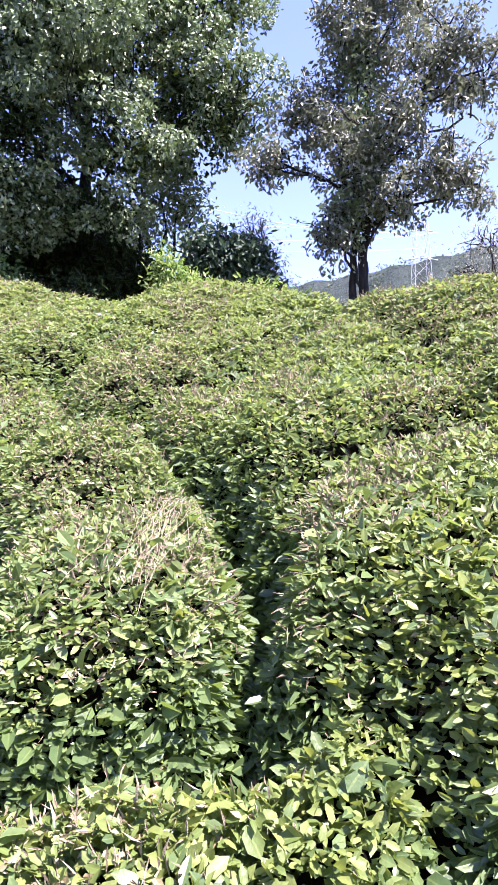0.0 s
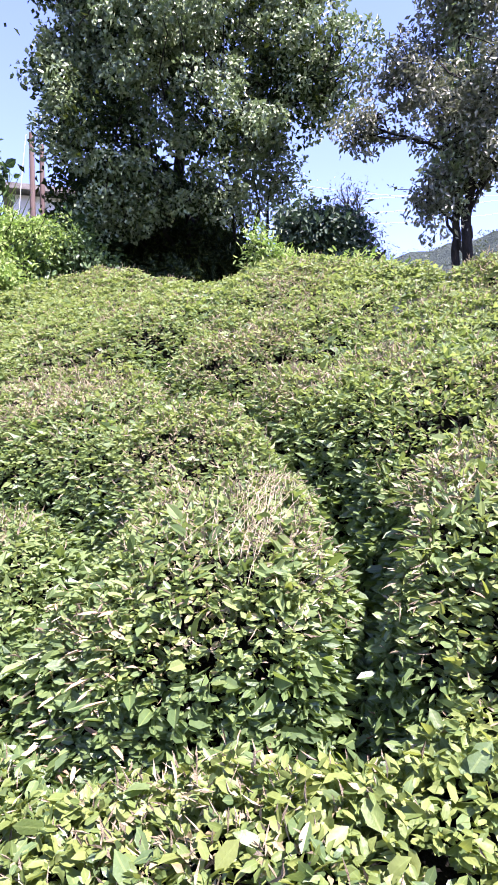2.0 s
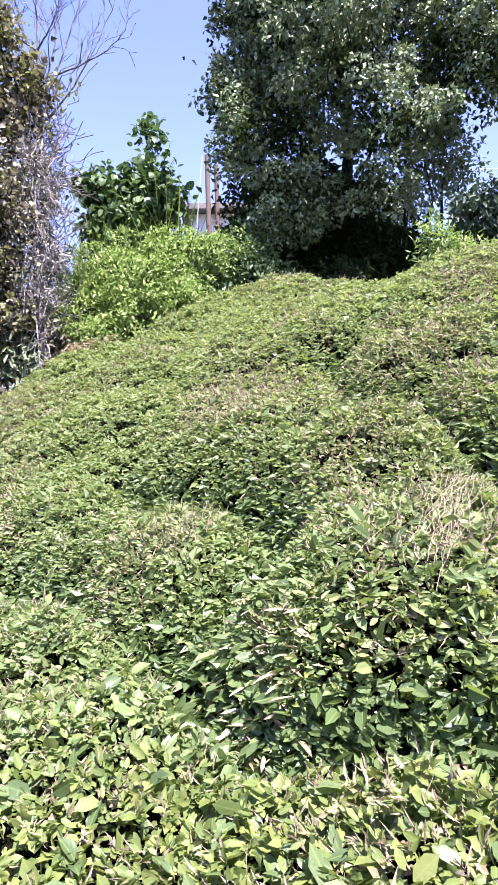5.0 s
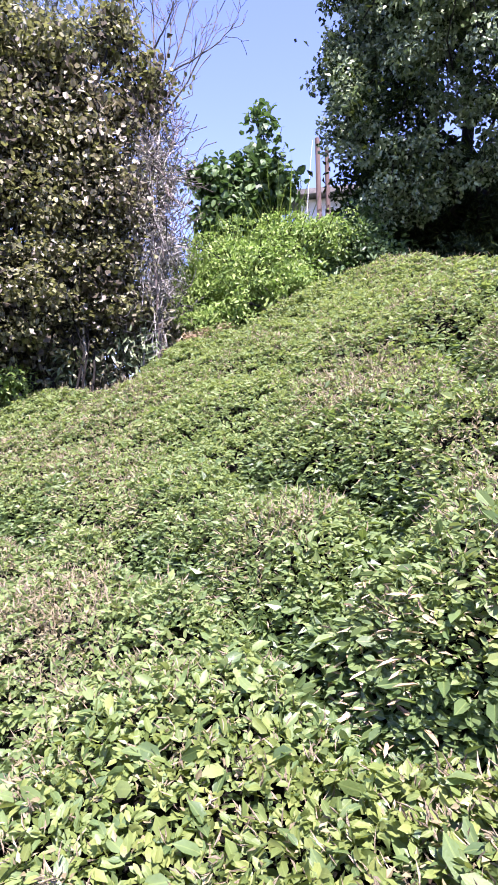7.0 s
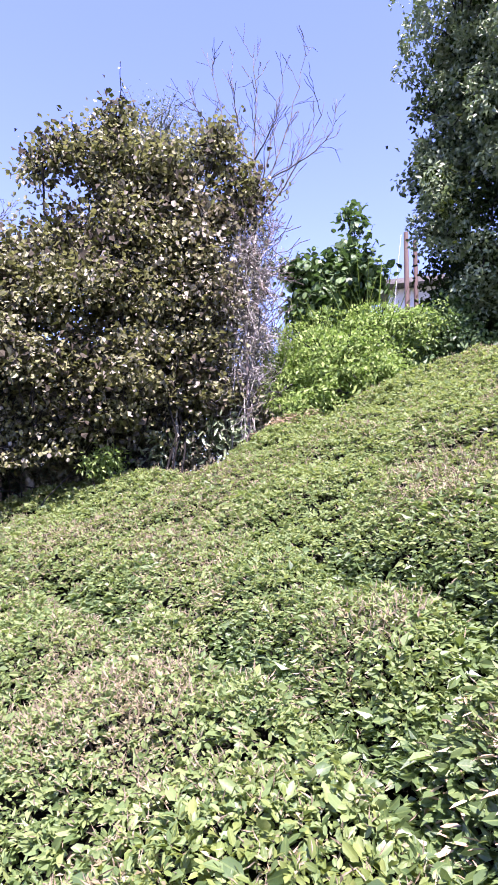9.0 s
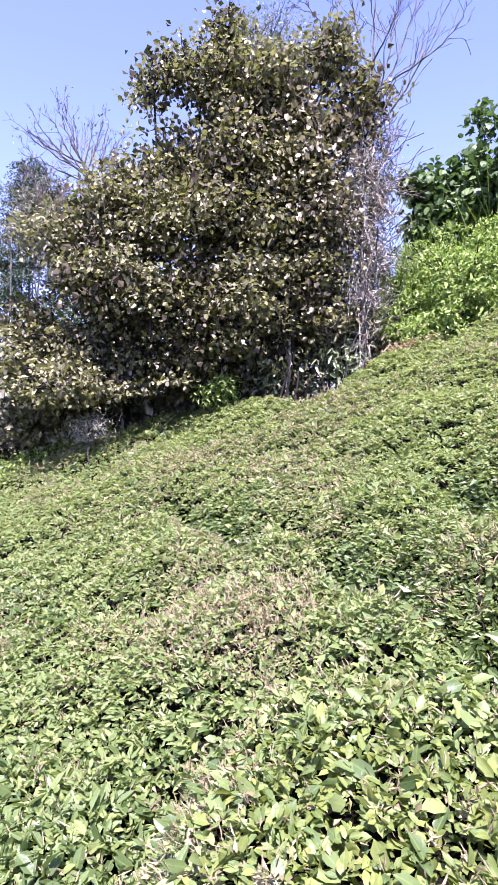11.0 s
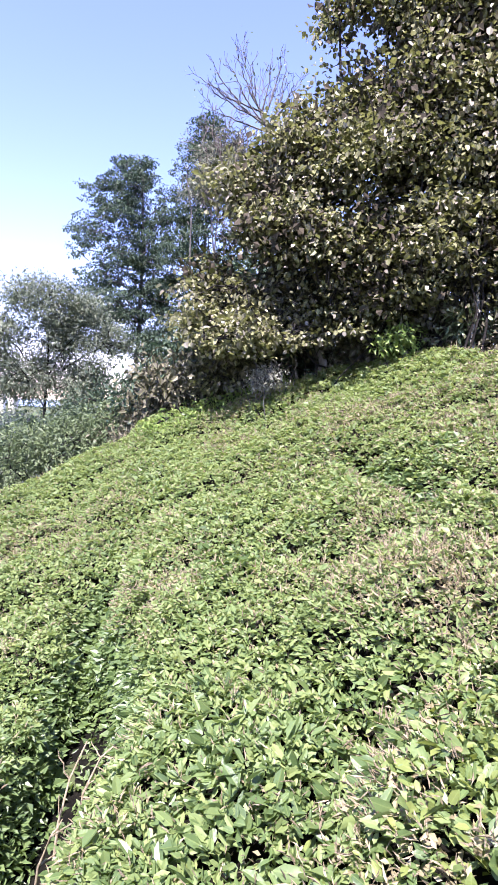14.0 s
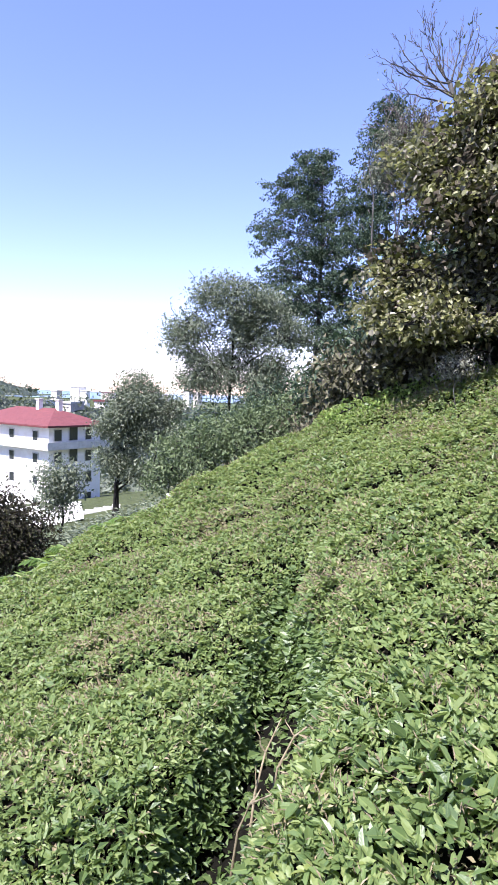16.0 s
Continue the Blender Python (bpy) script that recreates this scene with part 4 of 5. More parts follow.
plant("camellia_shrub", "dark rounded evergreen shrub on the crest", "shrub", (-0.25, 7.2), [(-0.28, 7.19, 4.1, 0.45, 0.34), (-0.52, 7.18, 4.2, 0.26, 0.27), (0.02, 7.2, 3.95, 0.3, 0.3)],
      ALDER, 420, 14, 0.065, 0.6, 0.09, PLAIN, (), 0.02, stems=6)
plant("twiggy_shrub", "sparse grey twiggy shrub on the crest", "shrub", (0.15, 7.6), [(0.1, 7.6, 4.45, 0.26, 0.45), (0.28, 7.59, 4.1, 0.22, 0.34), (0.4, 7.5, 3.9, 0.2, 0.2)],
      GREY, 300, 9, 0.03, 0.35, 0.08, PLAIN, (), 0.01, stems=9, bark=BARK_GREY, twigs=6, droop=-0.4)
plant("bare_shrub", "half-bare shrub beyond the ridge", "shrub", (4.1, 10.3), [(4.11, 10.2, 5.37, 0.4, 0.48), (3.84, 10.31, 4.72, 0.49, 0.29), (4.6, 10.2, 5.0, 0.4, 0.5)],
      GREY, 260, 10, 0.04, 0.4, 0.14, PLAIN, (), 0.025, stems=5, twigs=5)
plant("understory_shrub", "dark low shrubs along the foot of the hazel", "shrub", (-6.6, 3.2),
      [(-math.sin(radians(q)) * (np.interp(q, EDGE_AZ, EDGE_R) + 0.75), math.cos(radians(q)) * (np.interp(q, EDGE_AZ, EDGE_R) + 0.75),
        float(ground(-math.sin(radians(q)) * 7.6, math.cos(radians(q)) * 7.6)) + 0.5, 0.45, 0.55) for q in range(44, 82, 4)],
      BRUSH, 1100, 14, 0.07, 0.55, 0.12, KITE, (), 0.012, stems=12, shell=1.8)
plant("alder_tree", "tall dark blue-green tree with tiered boughs below the field", "tree", (-16.08, 2.75), tiers(-16.1, 2.7, 2.9, 7.6, 1.95, 8) + [(-16.08, 2.87, 7.5, 0.3, 0.4), (-15.9, 2.3, 6.3, 0.5, 0.4)],
      ALDER, 1550, 34, 0.065, 0.5, 0.13, KITE, [(-16.05, 2.95, 4.0), (-16.08, 2.9, 7.4)], 0.07, gaps=0.2, tuft=0.17, lay=0.4, limb_r=0.25, twigs=0.3, bark=BARK_GREY)
plant("alder_tree", "tall dark blue-green tree with tiered boughs behind the hazel", "tree", (-14.8, 4.05), tiers(-14.78, 4.3, 1.8, 8.5, 1.75, 5) + [(-14.83, 4.25, 8.3, 0.3, 0.4), (-14.9, 3.9, 7.8, 0.4, 0.3)],
      ALDER, 1600, 34, 0.065, 0.5, 0.13, KITE, [(-14.8, 4.2, 4.0), (-14.8, 4.25, 8.1)], 0.06, gaps=0.2, tuft=0.17, lay=0.4, limb_r=0.25, twigs=0.3, bark=BARK_GREY)
plant("ash_tree", "light green loose-crowned tree below the field", "tree", (-13.4, 0.5),
      [(-13.37, 0.4, 3.5, 0.7, 0.56), (-13.39, -0.28, 2.75, 0.56, 0.56), (-13.32, 0.85, 2.65, 0.7, 0.58), (-13.38, 0.1, 2.0, 0.66, 0.45), (-13.3, 1.2, 1.6, 0.6, 0.5), (-13.4, 1.2, 3.4, 0.55, 0.45), (-13.35, 1.75, 2.75, 0.45, 0.5), (-13.3, 1.5, 2.2, 0.5, 0.4)],
      PALE, 1750, 24, 0.068, 0.42, 0.14, KITE, [(-13.4, 0.5, 1.2), (-13.37, 0.55, 2.8)], 0.05, gaps=0.26, tufts=9, shoots=50, shoot_len=0.5)
plant("hedge_shrub", "dense dark green hedge below the tea", "shrub", (-9.5, 0.5),
      [(-9.39, -0.27, 0.62, 0.56, 0.42), (-9.56, 0.59, 0.85, 0.58, 0.45), (-9.67, 1.29, 1.2, 0.52, 0.4), (-9.53, 1.96, 1.5, 0.6, 0.4), (-9.39, -0.6, 0.28, 0.36, 0.36), (-9.85, 0.1, 0.85, 0.45, 0.4), (-9.9, 0.8, 1.0, 0.45, 0.4), (-9.2, 2.5, 1.75, 0.5, 0.35)],
      HEDGE, 1300, 15, 0.055, 0.5, 0.11, KITE, (), 0.02, stems=10, shell=3)
plant("thicket_shrub", "dark thicket below the tall trees", "shrub", (-12.0, 2.4),
      [(-12.0, 1.4, 1.3, 0.8, 0.55), (-12.0, 2.4, 1.7, 0.9, 0.6), (-11.8, 3.4, 2.1, 0.9, 0.7), (-11.2, 4.0, 2.8, 0.9, 0.8), (-12.2, 0.2, 0.8, 0.7, 0.5), (-10.6, 3.4, 2.1, 0.6, 0.5), (-12.3, 2.0, 1.3, 0.6, 0.5), (-12.1, 2.8, 1.9, 0.55, 0.55), (-12.4, 1.0, 1.1, 0.5, 0.4)],
      ALDER, 1000, 16, 0.08, 0.5, 0.16, KITE, (), 0.03, stems=10, shell=2)
plant("field_tree", "small grey-green tree with a bare trunk below the field", "tree", (-18.25, -2.5),
      [(-18.31, -2.15, 0.55, 0.8, 1.0), (-18.36, -1.7, 1.3, 0.75, 0.8), (-18.27, -2.5, -0.2, 0.6, 0.6), (-18.38, -1.3, 0.35, 0.64, 0.64), (-18.2, -0.9, -0.5, 0.7, 0.6), (-18.0, -0.4, 0.2, 0.6, 0.5), (-18.1, -1.6, -0.8, 0.6, 0.5), (-18.3, -0.9, 0.9, 0.5, 0.45), (-18.2, -2.6, 0.4, 0.5, 0.5), (-18.2, -2.4, -0.6, 0.5, 0.4)],
      PALE, 1900, 22, 0.085, 0.42, 0.16, KITE, [(-18.25, -2.5, -1.2), (-18.3, -2.1, 0.6)], 0.1, gaps=0.3, tufts=7, shoots=40, shoot_len=0.6)
plant("field_tree", "small young tree beside the pale lane", "tree", (-15.05, -3.45), [(-15.06, -3.39, -0.65, 0.54, 0.5), (-15.03, -3.51, -1.2, 0.4, 0.4)],
      PALE, 260, 16, 0.085, 0.4, 0.15, KITE, (), 0.04, stems=2)
plant("red_shrub", "dark reddish shrub at the lower edge of the field", "shrub", (-8.95, -3.0), [(-9.02, -2.75, -0.6, 0.5, 0.5), (-8.91, -3.2, -0.4, 0.55, 0.65), (-8.9, -3.8, -0.35, 0.6, 0.7)],
      RED, 1700, 16, 0.055, 0.5, 0.11, KITE, (), 0.03, stems=6)
plant("lime_shrub", "bright green shoots along the lower edge of the tea", "weeds", (-7.2, 2.1),
      [(-math.sin(radians(q)) * 7.4, math.cos(radians(q)) * 7.4, float(canopy(-math.sin(radians(q)) * 7.4, math.cos(radians(q)) * 7.4)) - 0.02, 0.25, 0.09) for q in (68, 70.5, 73, 75.5, 78)],
      LIME, 260, 14, 0.045, 0.5, 0.07, KITE, (), 0.006, stems=12)
plant("lime_shrub", "bright green weeds round a sawn stump", "weeds", (-5.55, 3.62), [(-5.66, 3.66, 2.4, 0.13, 0.14), (-5.78, 3.55, 2.36, 0.1, 0.1)], LIME, 60, 12, 0.05, 0.45, 0.06, PLAIN, (), 0.006, stems=6)
plant("grey_shrub", "small silvery grey shrub at the field edge", "shrub", (-6.42, 2.45), [(-6.4, 2.44, 1.93, 0.12, 0.15), (-6.34, 2.54, 1.95, 0.08, 0.12), (-6.46, 2.36, 1.9, 0.09, 0.11)], GREY, 150, 10, 0.03, 0.3, 0.05, PLAIN, (), 0.008, stems=8, bark=BARK_GREY, twigs=5, shoots=20, shoot_len=0.14)
# light-coloured sprays added to lift the half that lies in shade
plant("hazel_shoot", "tan-leaved shoots coloured light to brighten the dark side of the hazel", "shrub", (-5.4, 4.3), [(-5.3, 4.28, 5.45, 0.4, 0.35), (-5.25, 4.32, 4.85, 0.4, 0.35), (-5.42, 4.05, 4.5, 0.4, 0.3), (-5.1, 4.5, 5.2, 0.35, 0.35), (-5.05, 4.5, 4.5, 0.35, 0.35), (-5.6, 3.9, 5.1, 0.4, 0.3)], HAZEL_PALE, 150, 11, 0.06, 0.9, 0.14, PLAIN, (), 0.015, stems=6, shoots=20, shoot_len=0.35, up=1.2, lay=0.4)
plant("hazel_sucker", "low pale-leaved hazel suckers in front of the trunks", "shrub", (-6.6, 3.0), [(-6.95, 2.55, 2.6, 0.3, 0.25), (-6.43, 2.6, 3.1, 0.4, 0.25), (-6.16, 3.13, 3.4, 0.4, 0.25), (-5.84, 3.67, 3.5, 0.4, 0.25), (-5.4, 4.25, 3.4, 0.38, 0.25), (-5.15, 4.54, 3.95, 0.3, 0.3), (-6.25, 3.15, 2.8, 0.4, 0.3), (-5.85, 3.75, 2.85, 0.4, 0.3), (-5.45, 4.25, 2.95, 0.35, 0.3), (-6.55, 2.75, 2.6, 0.35, 0.3)],
      HAZEL, 320, 11, 0.052, 0.85, 0.12, PLAIN, (), 0.01, stems=8, shoots=24, shoot_len=0.3, up=1.2, lay=0.4)
plant("green_shrub", "green undergrowth between the pale trunks", "shrub", (-6.7, 3.9), [(-6.75, 3.5, 2.35, 0.3, 0.3), (-6.55, 3.85, 2.45, 0.3, 0.25), (-6.3, 4.2, 2.55, 0.3, 0.25)], PALE, 200, 12, 0.055, 0.5, 0.09, KITE, (), 0.008, stems=8)
plant("shade_shrub", "dark leafy undergrowth below the hazel", "shrub", (-5.0, 4.7), [(-5.1, 4.9, 2.75, 0.3, 0.25), (-5.75, 4.5, 2.6, 0.4, 0.25), (-5.2, 5.2, 3.2, 0.3, 0.4)],
      IVY, 330, 10, 0.085, 0.35, 0.1, PLAIN, (), 0.01, stems=8)


# ---------------------------------------------------------------- bare wood
def fork(p, d, length, radius, level, out, spread=0.5, rise=0.12):
    """Branches that part again and again, getting thinner."""
    d = d / np.linalg.norm(d)
    end = p + d * length
    pts = bent(p, end, 5, 0.06)
    out.append((pts, np.linspace(radius, radius * 0.6, 5)))
    if level == 0:
        return
    for k in range(rng.integers(2, 4)):
        nd = d + rng.normal(0, spread, 3) + np.array([0, 0, rise])
        q = pts[-1] if k < 2 else pts[3]
        fork(q, nd, length * rng.uniform(0.6, 0.85), radius * 0.58, level - 1, out, spread, rise)


def bare_tree(base, points, radius, label, ends, twig, levels, bark, lo=5, vine=0, per=9, leaves=0):
    """A leafless tree: a trunk, limbs that sweep out and up to the given ends, and twigs along them."""
    gz = float(ground(base[0], base[1]))
    tree = thing("bare_tree", (base[0], base[1], gz), label, "tree")
    pts = np.array([(base[0], base[1], gz - 0.05)] + list(points))
    s = np.linspace(0, len(pts) - 1, 14)
    line = np.stack([np.interp(s, np.arange(len(pts)), pts[:, q]) for q in range(3)], 1)
    line[1:-1] += rng.normal(0, 0.02, (12, 3))
    under("trunk", mesh_of("trunk", *tubes([(line, np.linspace(radius, radius * 0.45, 14))], 9), bark, smooth=True), tree)
    for q, end in enumerate(ends):
        p0 = line[13 - (q * 3) % (13 - lo)]
        end = np.array(end, float)
        mid = p0 + (end - p0) * np.array([0.62, 0.62, 0.36])
        u = np.linspace(0, 1, 12)[:, None]
        path = p0 * (1 - u) ** 2 + 2 * mid * u * (1 - u) + end * u * u + rng.normal(0, 0.022, (12, 3)) * u
        rad = np.linspace(radius * 0.27, 0.0045, 12)
        out = [(path, rad)]
        for k in rng.integers(3, 12, per):
            d = path[k] - path[k - 2] + rng.normal(0, 0.5, 3) * np.linalg.norm(path[k] - path[k - 2]) + np.array([0, 0, 0.05])
            fork(path[k], d, twig * rng.uniform(0.5, 1.2), max(rad[k] * 0.6, 0.005), levels, out, 0.4, 0.15)
        under("limb", mesh_of("limb", *tubes([(a_, np.maximum(r_, 0.0035)) for a_, r_ in out], 4), bark), tree)
    if leaves:
        p = np.repeat(np.array(ends, float), leaves, 0) + rng.normal(0, 0.12, (len(ends) * leaves, 3))
        L = rng.uniform(0.04, 0.07, len(p))
        v, f, uv = leaf_arrays(p, rng.normal(0, 1, p.shape), rng.normal(0, 1, p.shape), L, L * 0.5, PLAIN)
        under("last_leaves", mesh_of("last_leaves", v, f, PALE, uv), tree, "few last small leaves", kind="stuff")
    if vine:
        out = []
        for k in range(vine):
            i = rng.integers(4, 12)
            p = line[i] + rng.normal(0, 0.13, 3)
            out.append((bent(p, p + np.array([rng.normal(0, 0.2), rng.normal(0, 0.2), rng.uniform(-0.4, 0.6)]), 5, 0.15), np.full(5, 0.0055)))
        under("dead_vine", mesh_of("dead_vine", *tubes(out, 4), BARK_GREY), tree, "tangle of dead grey vine", kind="stuff")


bare_tree((-5.12, 5.42), [(-5.12, 5.42, 3.6), (-5.1, 5.4, 5.2), (-5.14, 5.4, 6.5)], 0.055, "dead tree with bare grey branches and clinging vine",
          [(-5.16, 5.45, 8.28), (-5.59, 5.03, 8.0), (-4.64, 5.88, 8.0), (-4.38, 6.09, 6.85), (-5.8, 4.85, 7.4), (-4.45, 6.04, 7.35), (-4.9, 5.7, 7.8), (-5.4, 5.2, 7.9), (-4.7, 5.3, 6.9), (-5.5, 5.8, 7.3)], 0.32, 1, BARK_GREY, 9, 420, 8)
bare_tree((-4.82, 4.98), [(-4.82, 4.96, 3.6), (-4.85, 4.92, 4.87)], 0.03, "thin dead pale grey stems wound with vine",
          [(-4.94, 4.83, 5.44), (-4.74, 5.02, 5.42), (-4.99, 4.78, 5.1), (-4.65, 5.1, 5.0), (-4.84, 4.93, 5.6), (-5.09, 4.68, 4.67), (-4.64, 5.11, 4.6), (-5.05, 4.72, 4.3), (-4.67, 5.09, 4.2)], 0.22, 2, BARK_BROWN, 4, 120, 6)
plant("vine_tangle", "pale grey tangle of dead vine and twigs by the dead tree", "shrub", (-4.86, 4.95), [(-4.9, 5.0, 4.95, 0.28, 0.4), (-5.02, 4.88, 4.75, 0.28, 0.35), (-4.78, 5.14, 4.6, 0.24, 0.4), (-4.95, 4.98, 4.25, 0.3, 0.35), (-5.05, 4.9, 3.9, 0.3, 0.35), (-4.8, 5.14, 3.9, 0.25, 0.35), (-4.9, 5.05, 3.5, 0.3, 0.35)],
      GREY, 620, 10, 0.034, 0.4, 0.1, KITE, (), 0.008, stems=10, bark=BARK_PALE, twigs=14)
bare_tree((-10.3, 4.3), [(-10.32, 4.25, 4.8), (-10.38, 4.1, 6.05), (-10.43, 4.0, 6.42), (-10.48, 3.86, 6.8)], 0.07, "almost leafless tree with arching thin grey branches",
          [(-10.85, 2.81, 7.32), (-10.82, 2.92, 6.93), (-10.77, 3.08, 7.44), (-10.78, 3.05, 7.1), (-10.64, 3.45, 7.65), (-10.63, 3.49, 7.87), (-10.68, 3.33, 7.53), (-10.58, 3.63, 7.54),
           (-10.44, 3.96, 7.58), (-10.32, 4.23, 7.63), (-10.24, 4.41, 7.33), (-10.37, 4.14, 7.69)], 0.2, 1, BARK_GREY, 9, 0, 10, leaves=5)
plant("thorn_tree", "dull brownish-green tree with a dense twiggy crown", "tree", (-10.8, 3.4),
      [(-10.97, 3.12, 6.0, 0.42, 0.36), (-10.85, 3.46, 6.3, 0.4, 0.32), (-10.71, 3.82, 6.05, 0.42, 0.36), (-11.02, 2.95, 5.6, 0.45, 0.4), (-10.84, 3.5, 5.6, 0.5, 0.4), (-10.64, 4.01, 5.8, 0.4, 0.4)],
      OLIVE, 520, 16, 0.05, 0.5, 0.12, KITE, (), 0.03, stems=6, bark=BARK_GREY, twigs=4, tufts=5, shoots=40, shoot_len=0.3)
bare_tree((-10.44, 4.1), [(-10.49, 4.05, 3.7), (-10.59, 3.9, 5.2)], 0.06, "brown tree with a dense crown of fine bare twigs", [(-10.64, 3.59, 6.68), (-10.52, 3.96, 6.88), (-10.74, 3.23, 6.5), (-10.34, 4.44, 6.59), (-10.79, 3.06, 6), (-10.74, 3.4, 6.2), (-10.44, 4.2, 6.2), (-10.74, 3.3, 5.6), (-10.79, 3, 5.8), (-10.84, 3.1, 6.3)], 0.34, 3, BARK_BROWN, 5, 0, 5)


def bole(base, top, r0, r1, label):
    gz = float(ground(base[0], base[1])) - 0.05
    ob = thing("tree_trunk", (base[0], base[1], gz), label, "tree trunk")
    line = bent((base[0], base[1], gz), top, 9, 0.035)
    under("bark", mesh_of("bark", *tubes([(line, np.linspace(r0 * 1.15, r1, 9) * rng.uniform(0.85, 1.15, 9))], 9), BARK_WHITE, smooth=True), ob)


bole((-6.74, 3.27), (-6.8, 3.22, 3.4), 0.05, 0.036, "pale mossy trunk among the hazel stems")
bole((-6.75, 3.65), (-6.85, 3.63, 3.4), 0.036, 0.028, "thin pale trunk among the hazel stems")
bole((-6.98, 3.1), (-6.95, 3.05, 3.4), 0.018, 0.015, "slim pale stem among the hazel stems")
bole((-5.85, 3.79), (-5.8, 3.75, 2.86), 0.034, 0.028, "short sawn-off pale stump under the hazel")
bole((-5.35, 4.35), (-5.3, 4.3, 3.3), 0.016, 0.012, "thin pale stem at the edge of the shade")


# ---------------------------------------------------------------- grasses, ferns, litter
def tuft(name, label, category, pts, height, n, mat, width=0.012, lean=0.35, group=""):
    """Blades growing from the ground round the given places."""
    pts = np.array(pts)
    x0, y0 = pts[:, 0].mean(), pts[:, 1].mean()
    ob = thing(name, (x0, y0, float(ground(x0, y0))), label, category, group)
    k = rng.integers(0, len(pts), n)
    x, y = pts[k, 0] + rng.normal(0, pts[k, 2]), pts[k, 1] + rng.normal(0, pts[k, 2])
    p = np.stack([x, y, ground(x, y)], 1)
    axis = np.stack([rng.normal(0, lean, n), rng.normal(0, lean, n), np.ones(n)], 1)
    L = np.clip(rng.normal(height, height * 0.25, n), height * 0.4, height * 1.25)
    v, f, uv = leaf_arrays(p, axis, rng.normal(0, 1, (n, 3)), L, np.full(n, width), FULL, 0.5, 0.25)
    under("blade_mass", mesh_of("blade_mass", v, f, mat, uv), ob, kind="stuff")


tuft("reed_grass", "tall green reed grass on the bank", "grass", [(-4.99, 5.79, 0.16), (-4.75, 6.0, 0.14), (-5.15, 5.6, 0.1)], 1.15, 420, BLADE, 0.022, 0.2)
tuft("reed_grass", "tall grass tips above the weed bank", "grass", [(-4.45, 6.3, 0.2), (-4.2, 6.5, 0.2)], 1.25, 160, BLADE, 0.018, 0.2)


def fern(x, y, size):
    z = float(ground(x, y))
    ob = thing("fern", (x, y, z), "bright green fern with arching fronds", "fern", "ferns at the field edge")
    for k in range(11):
        ang = k * 2.4 + rng.uniform(-0.3, 0.3)
        s = np.linspace(0, 1, 15)
        ln = size * rng.uniform(0.8, 1.2)
        rib = np.stack([x + np.cos(ang) * s * ln * 0.8, y + np.sin(ang) * s * ln * 0.8, z + 0.3 + ln * (1.1 * s - 0.8 * s * s)], 1)
        tang = unit(np.gradient(rib, axis=0))
        side = unit(np.cross(tang, np.array([0, 0, 1.0])))
        p = np.concatenate([rib[2:], rib[2:]])
        ax = np.concatenate([side[2:], -side[2:]]) + 0.45 * np.concatenate([tang[2:], tang[2:]])
        L = ln * 0.3 * np.concatenate([np.sin(np.pi * (0.12 + 0.85 * (1 - s[2:])))] * 2) + 0.01
        v, f, uv = leaf_arrays(p, ax, np.tile([0, 0, 1.0], (len(p), 1)) + rng.normal(0, 0.15, (len(p), 3)), L, L * 0.3, PLAIN)
        under("frond", mesh_of("frond", v, f, BLADE, uv), ob)


for fx, fy, fs in ((-7.4, -1.3, 0.42), (-7.2, -1.75, 0.44), (-7.65, -0.9, 0.38), (-7.6, -1.6, 0.42), (-7.0, -2.1, 0.42), (-7.9, -1.2, 0.4)):
    fern(fx, fy, fs * 0.95)


def scatter(name, label, category, n, test, mat, length, aspect, lift, kind="stuff", upright=0.3, shape=PLAIN):
    """Small loose leaves over a stretch of the ground."""
    x, y = rng.uniform(-16, 6, n * 4), rng.uniform(-6, 12, n * 4)
    ok = test(x, y)
    x, y = x[ok][:n], y[ok][:n]
    m = len(x)
    p = np.stack([x, y, ground(x, y) + rng.uniform(0, 1, m) ** 1.5 * lift + 0.02], 1)
    axis = np.concatenate([rng.normal(0, 1, (m, 2)), np.full((m, 1), upright)], 1)
    L = rng.normal(length, length * 0.25, m)
    v, f, uv = leaf_arrays(p, axis, np.array([[0, 0, 1.0]]) + rng.normal(0, 0.4, (m, 3)), L, L * aspect, shape)
    ob = new(name, mesh_of(name, v, f, mat, uv))
    tagged(ob, label, category, kind=kind)


def beyond(lo, hi, a0, a1):
    def test(x, y):
        az, r = azimuth(x, y), np.hypot(x, y)
        e_ = np.interp(az, EDGE_AZ, EDGE_R)
        return (az > a0) & (az < a1) & (r > e_ + lo) & (r < e_ + hi)
    return test


scatter("ridge_weeds", "low green weeds and grass along the crest", "weeds", 9000, beyond(-0.15, 1.6, -45, 22), LIME, 0.06, 0.3, 0.45)
scatter("shade_weeds", "low dark plants and litter under the trees", "weeds", 11000, beyond(0.45, 2.8, 18, 84), BROAD, 0.06, 0.45, 0.35)
scatter("slope_weeds", "rough green weeds below the tea field", "weeds", 26000, beyond(-0.1, 8.0, 80, 130), PALE, 0.1, 0.35, 0.4, shape=KITE)
scatter("slope_grass", "bright green plants at the lower field edge", "weeds", 9000, beyond(-0.1, 2.0, 86, 130), LIME, 0.09, 0.25, 0.4)


def near_line(line, wid):
    def test(x, y):
        best = np.full(len(x), 9.0)
        for (x0, y0), (x1, y1) in zip(line[:-1], line[1:]):
            dx, dy = x1 - x0, y1 - y0
            s = np.clip(((x - x0) * dx + (y - y0) * dy) / (dx * dx + dy * dy), 0, 1)
            best = np.minimum(best, np.hypot(x - x0 - s * dx, y - y0 - s * dy))
        return best < wid
    return test


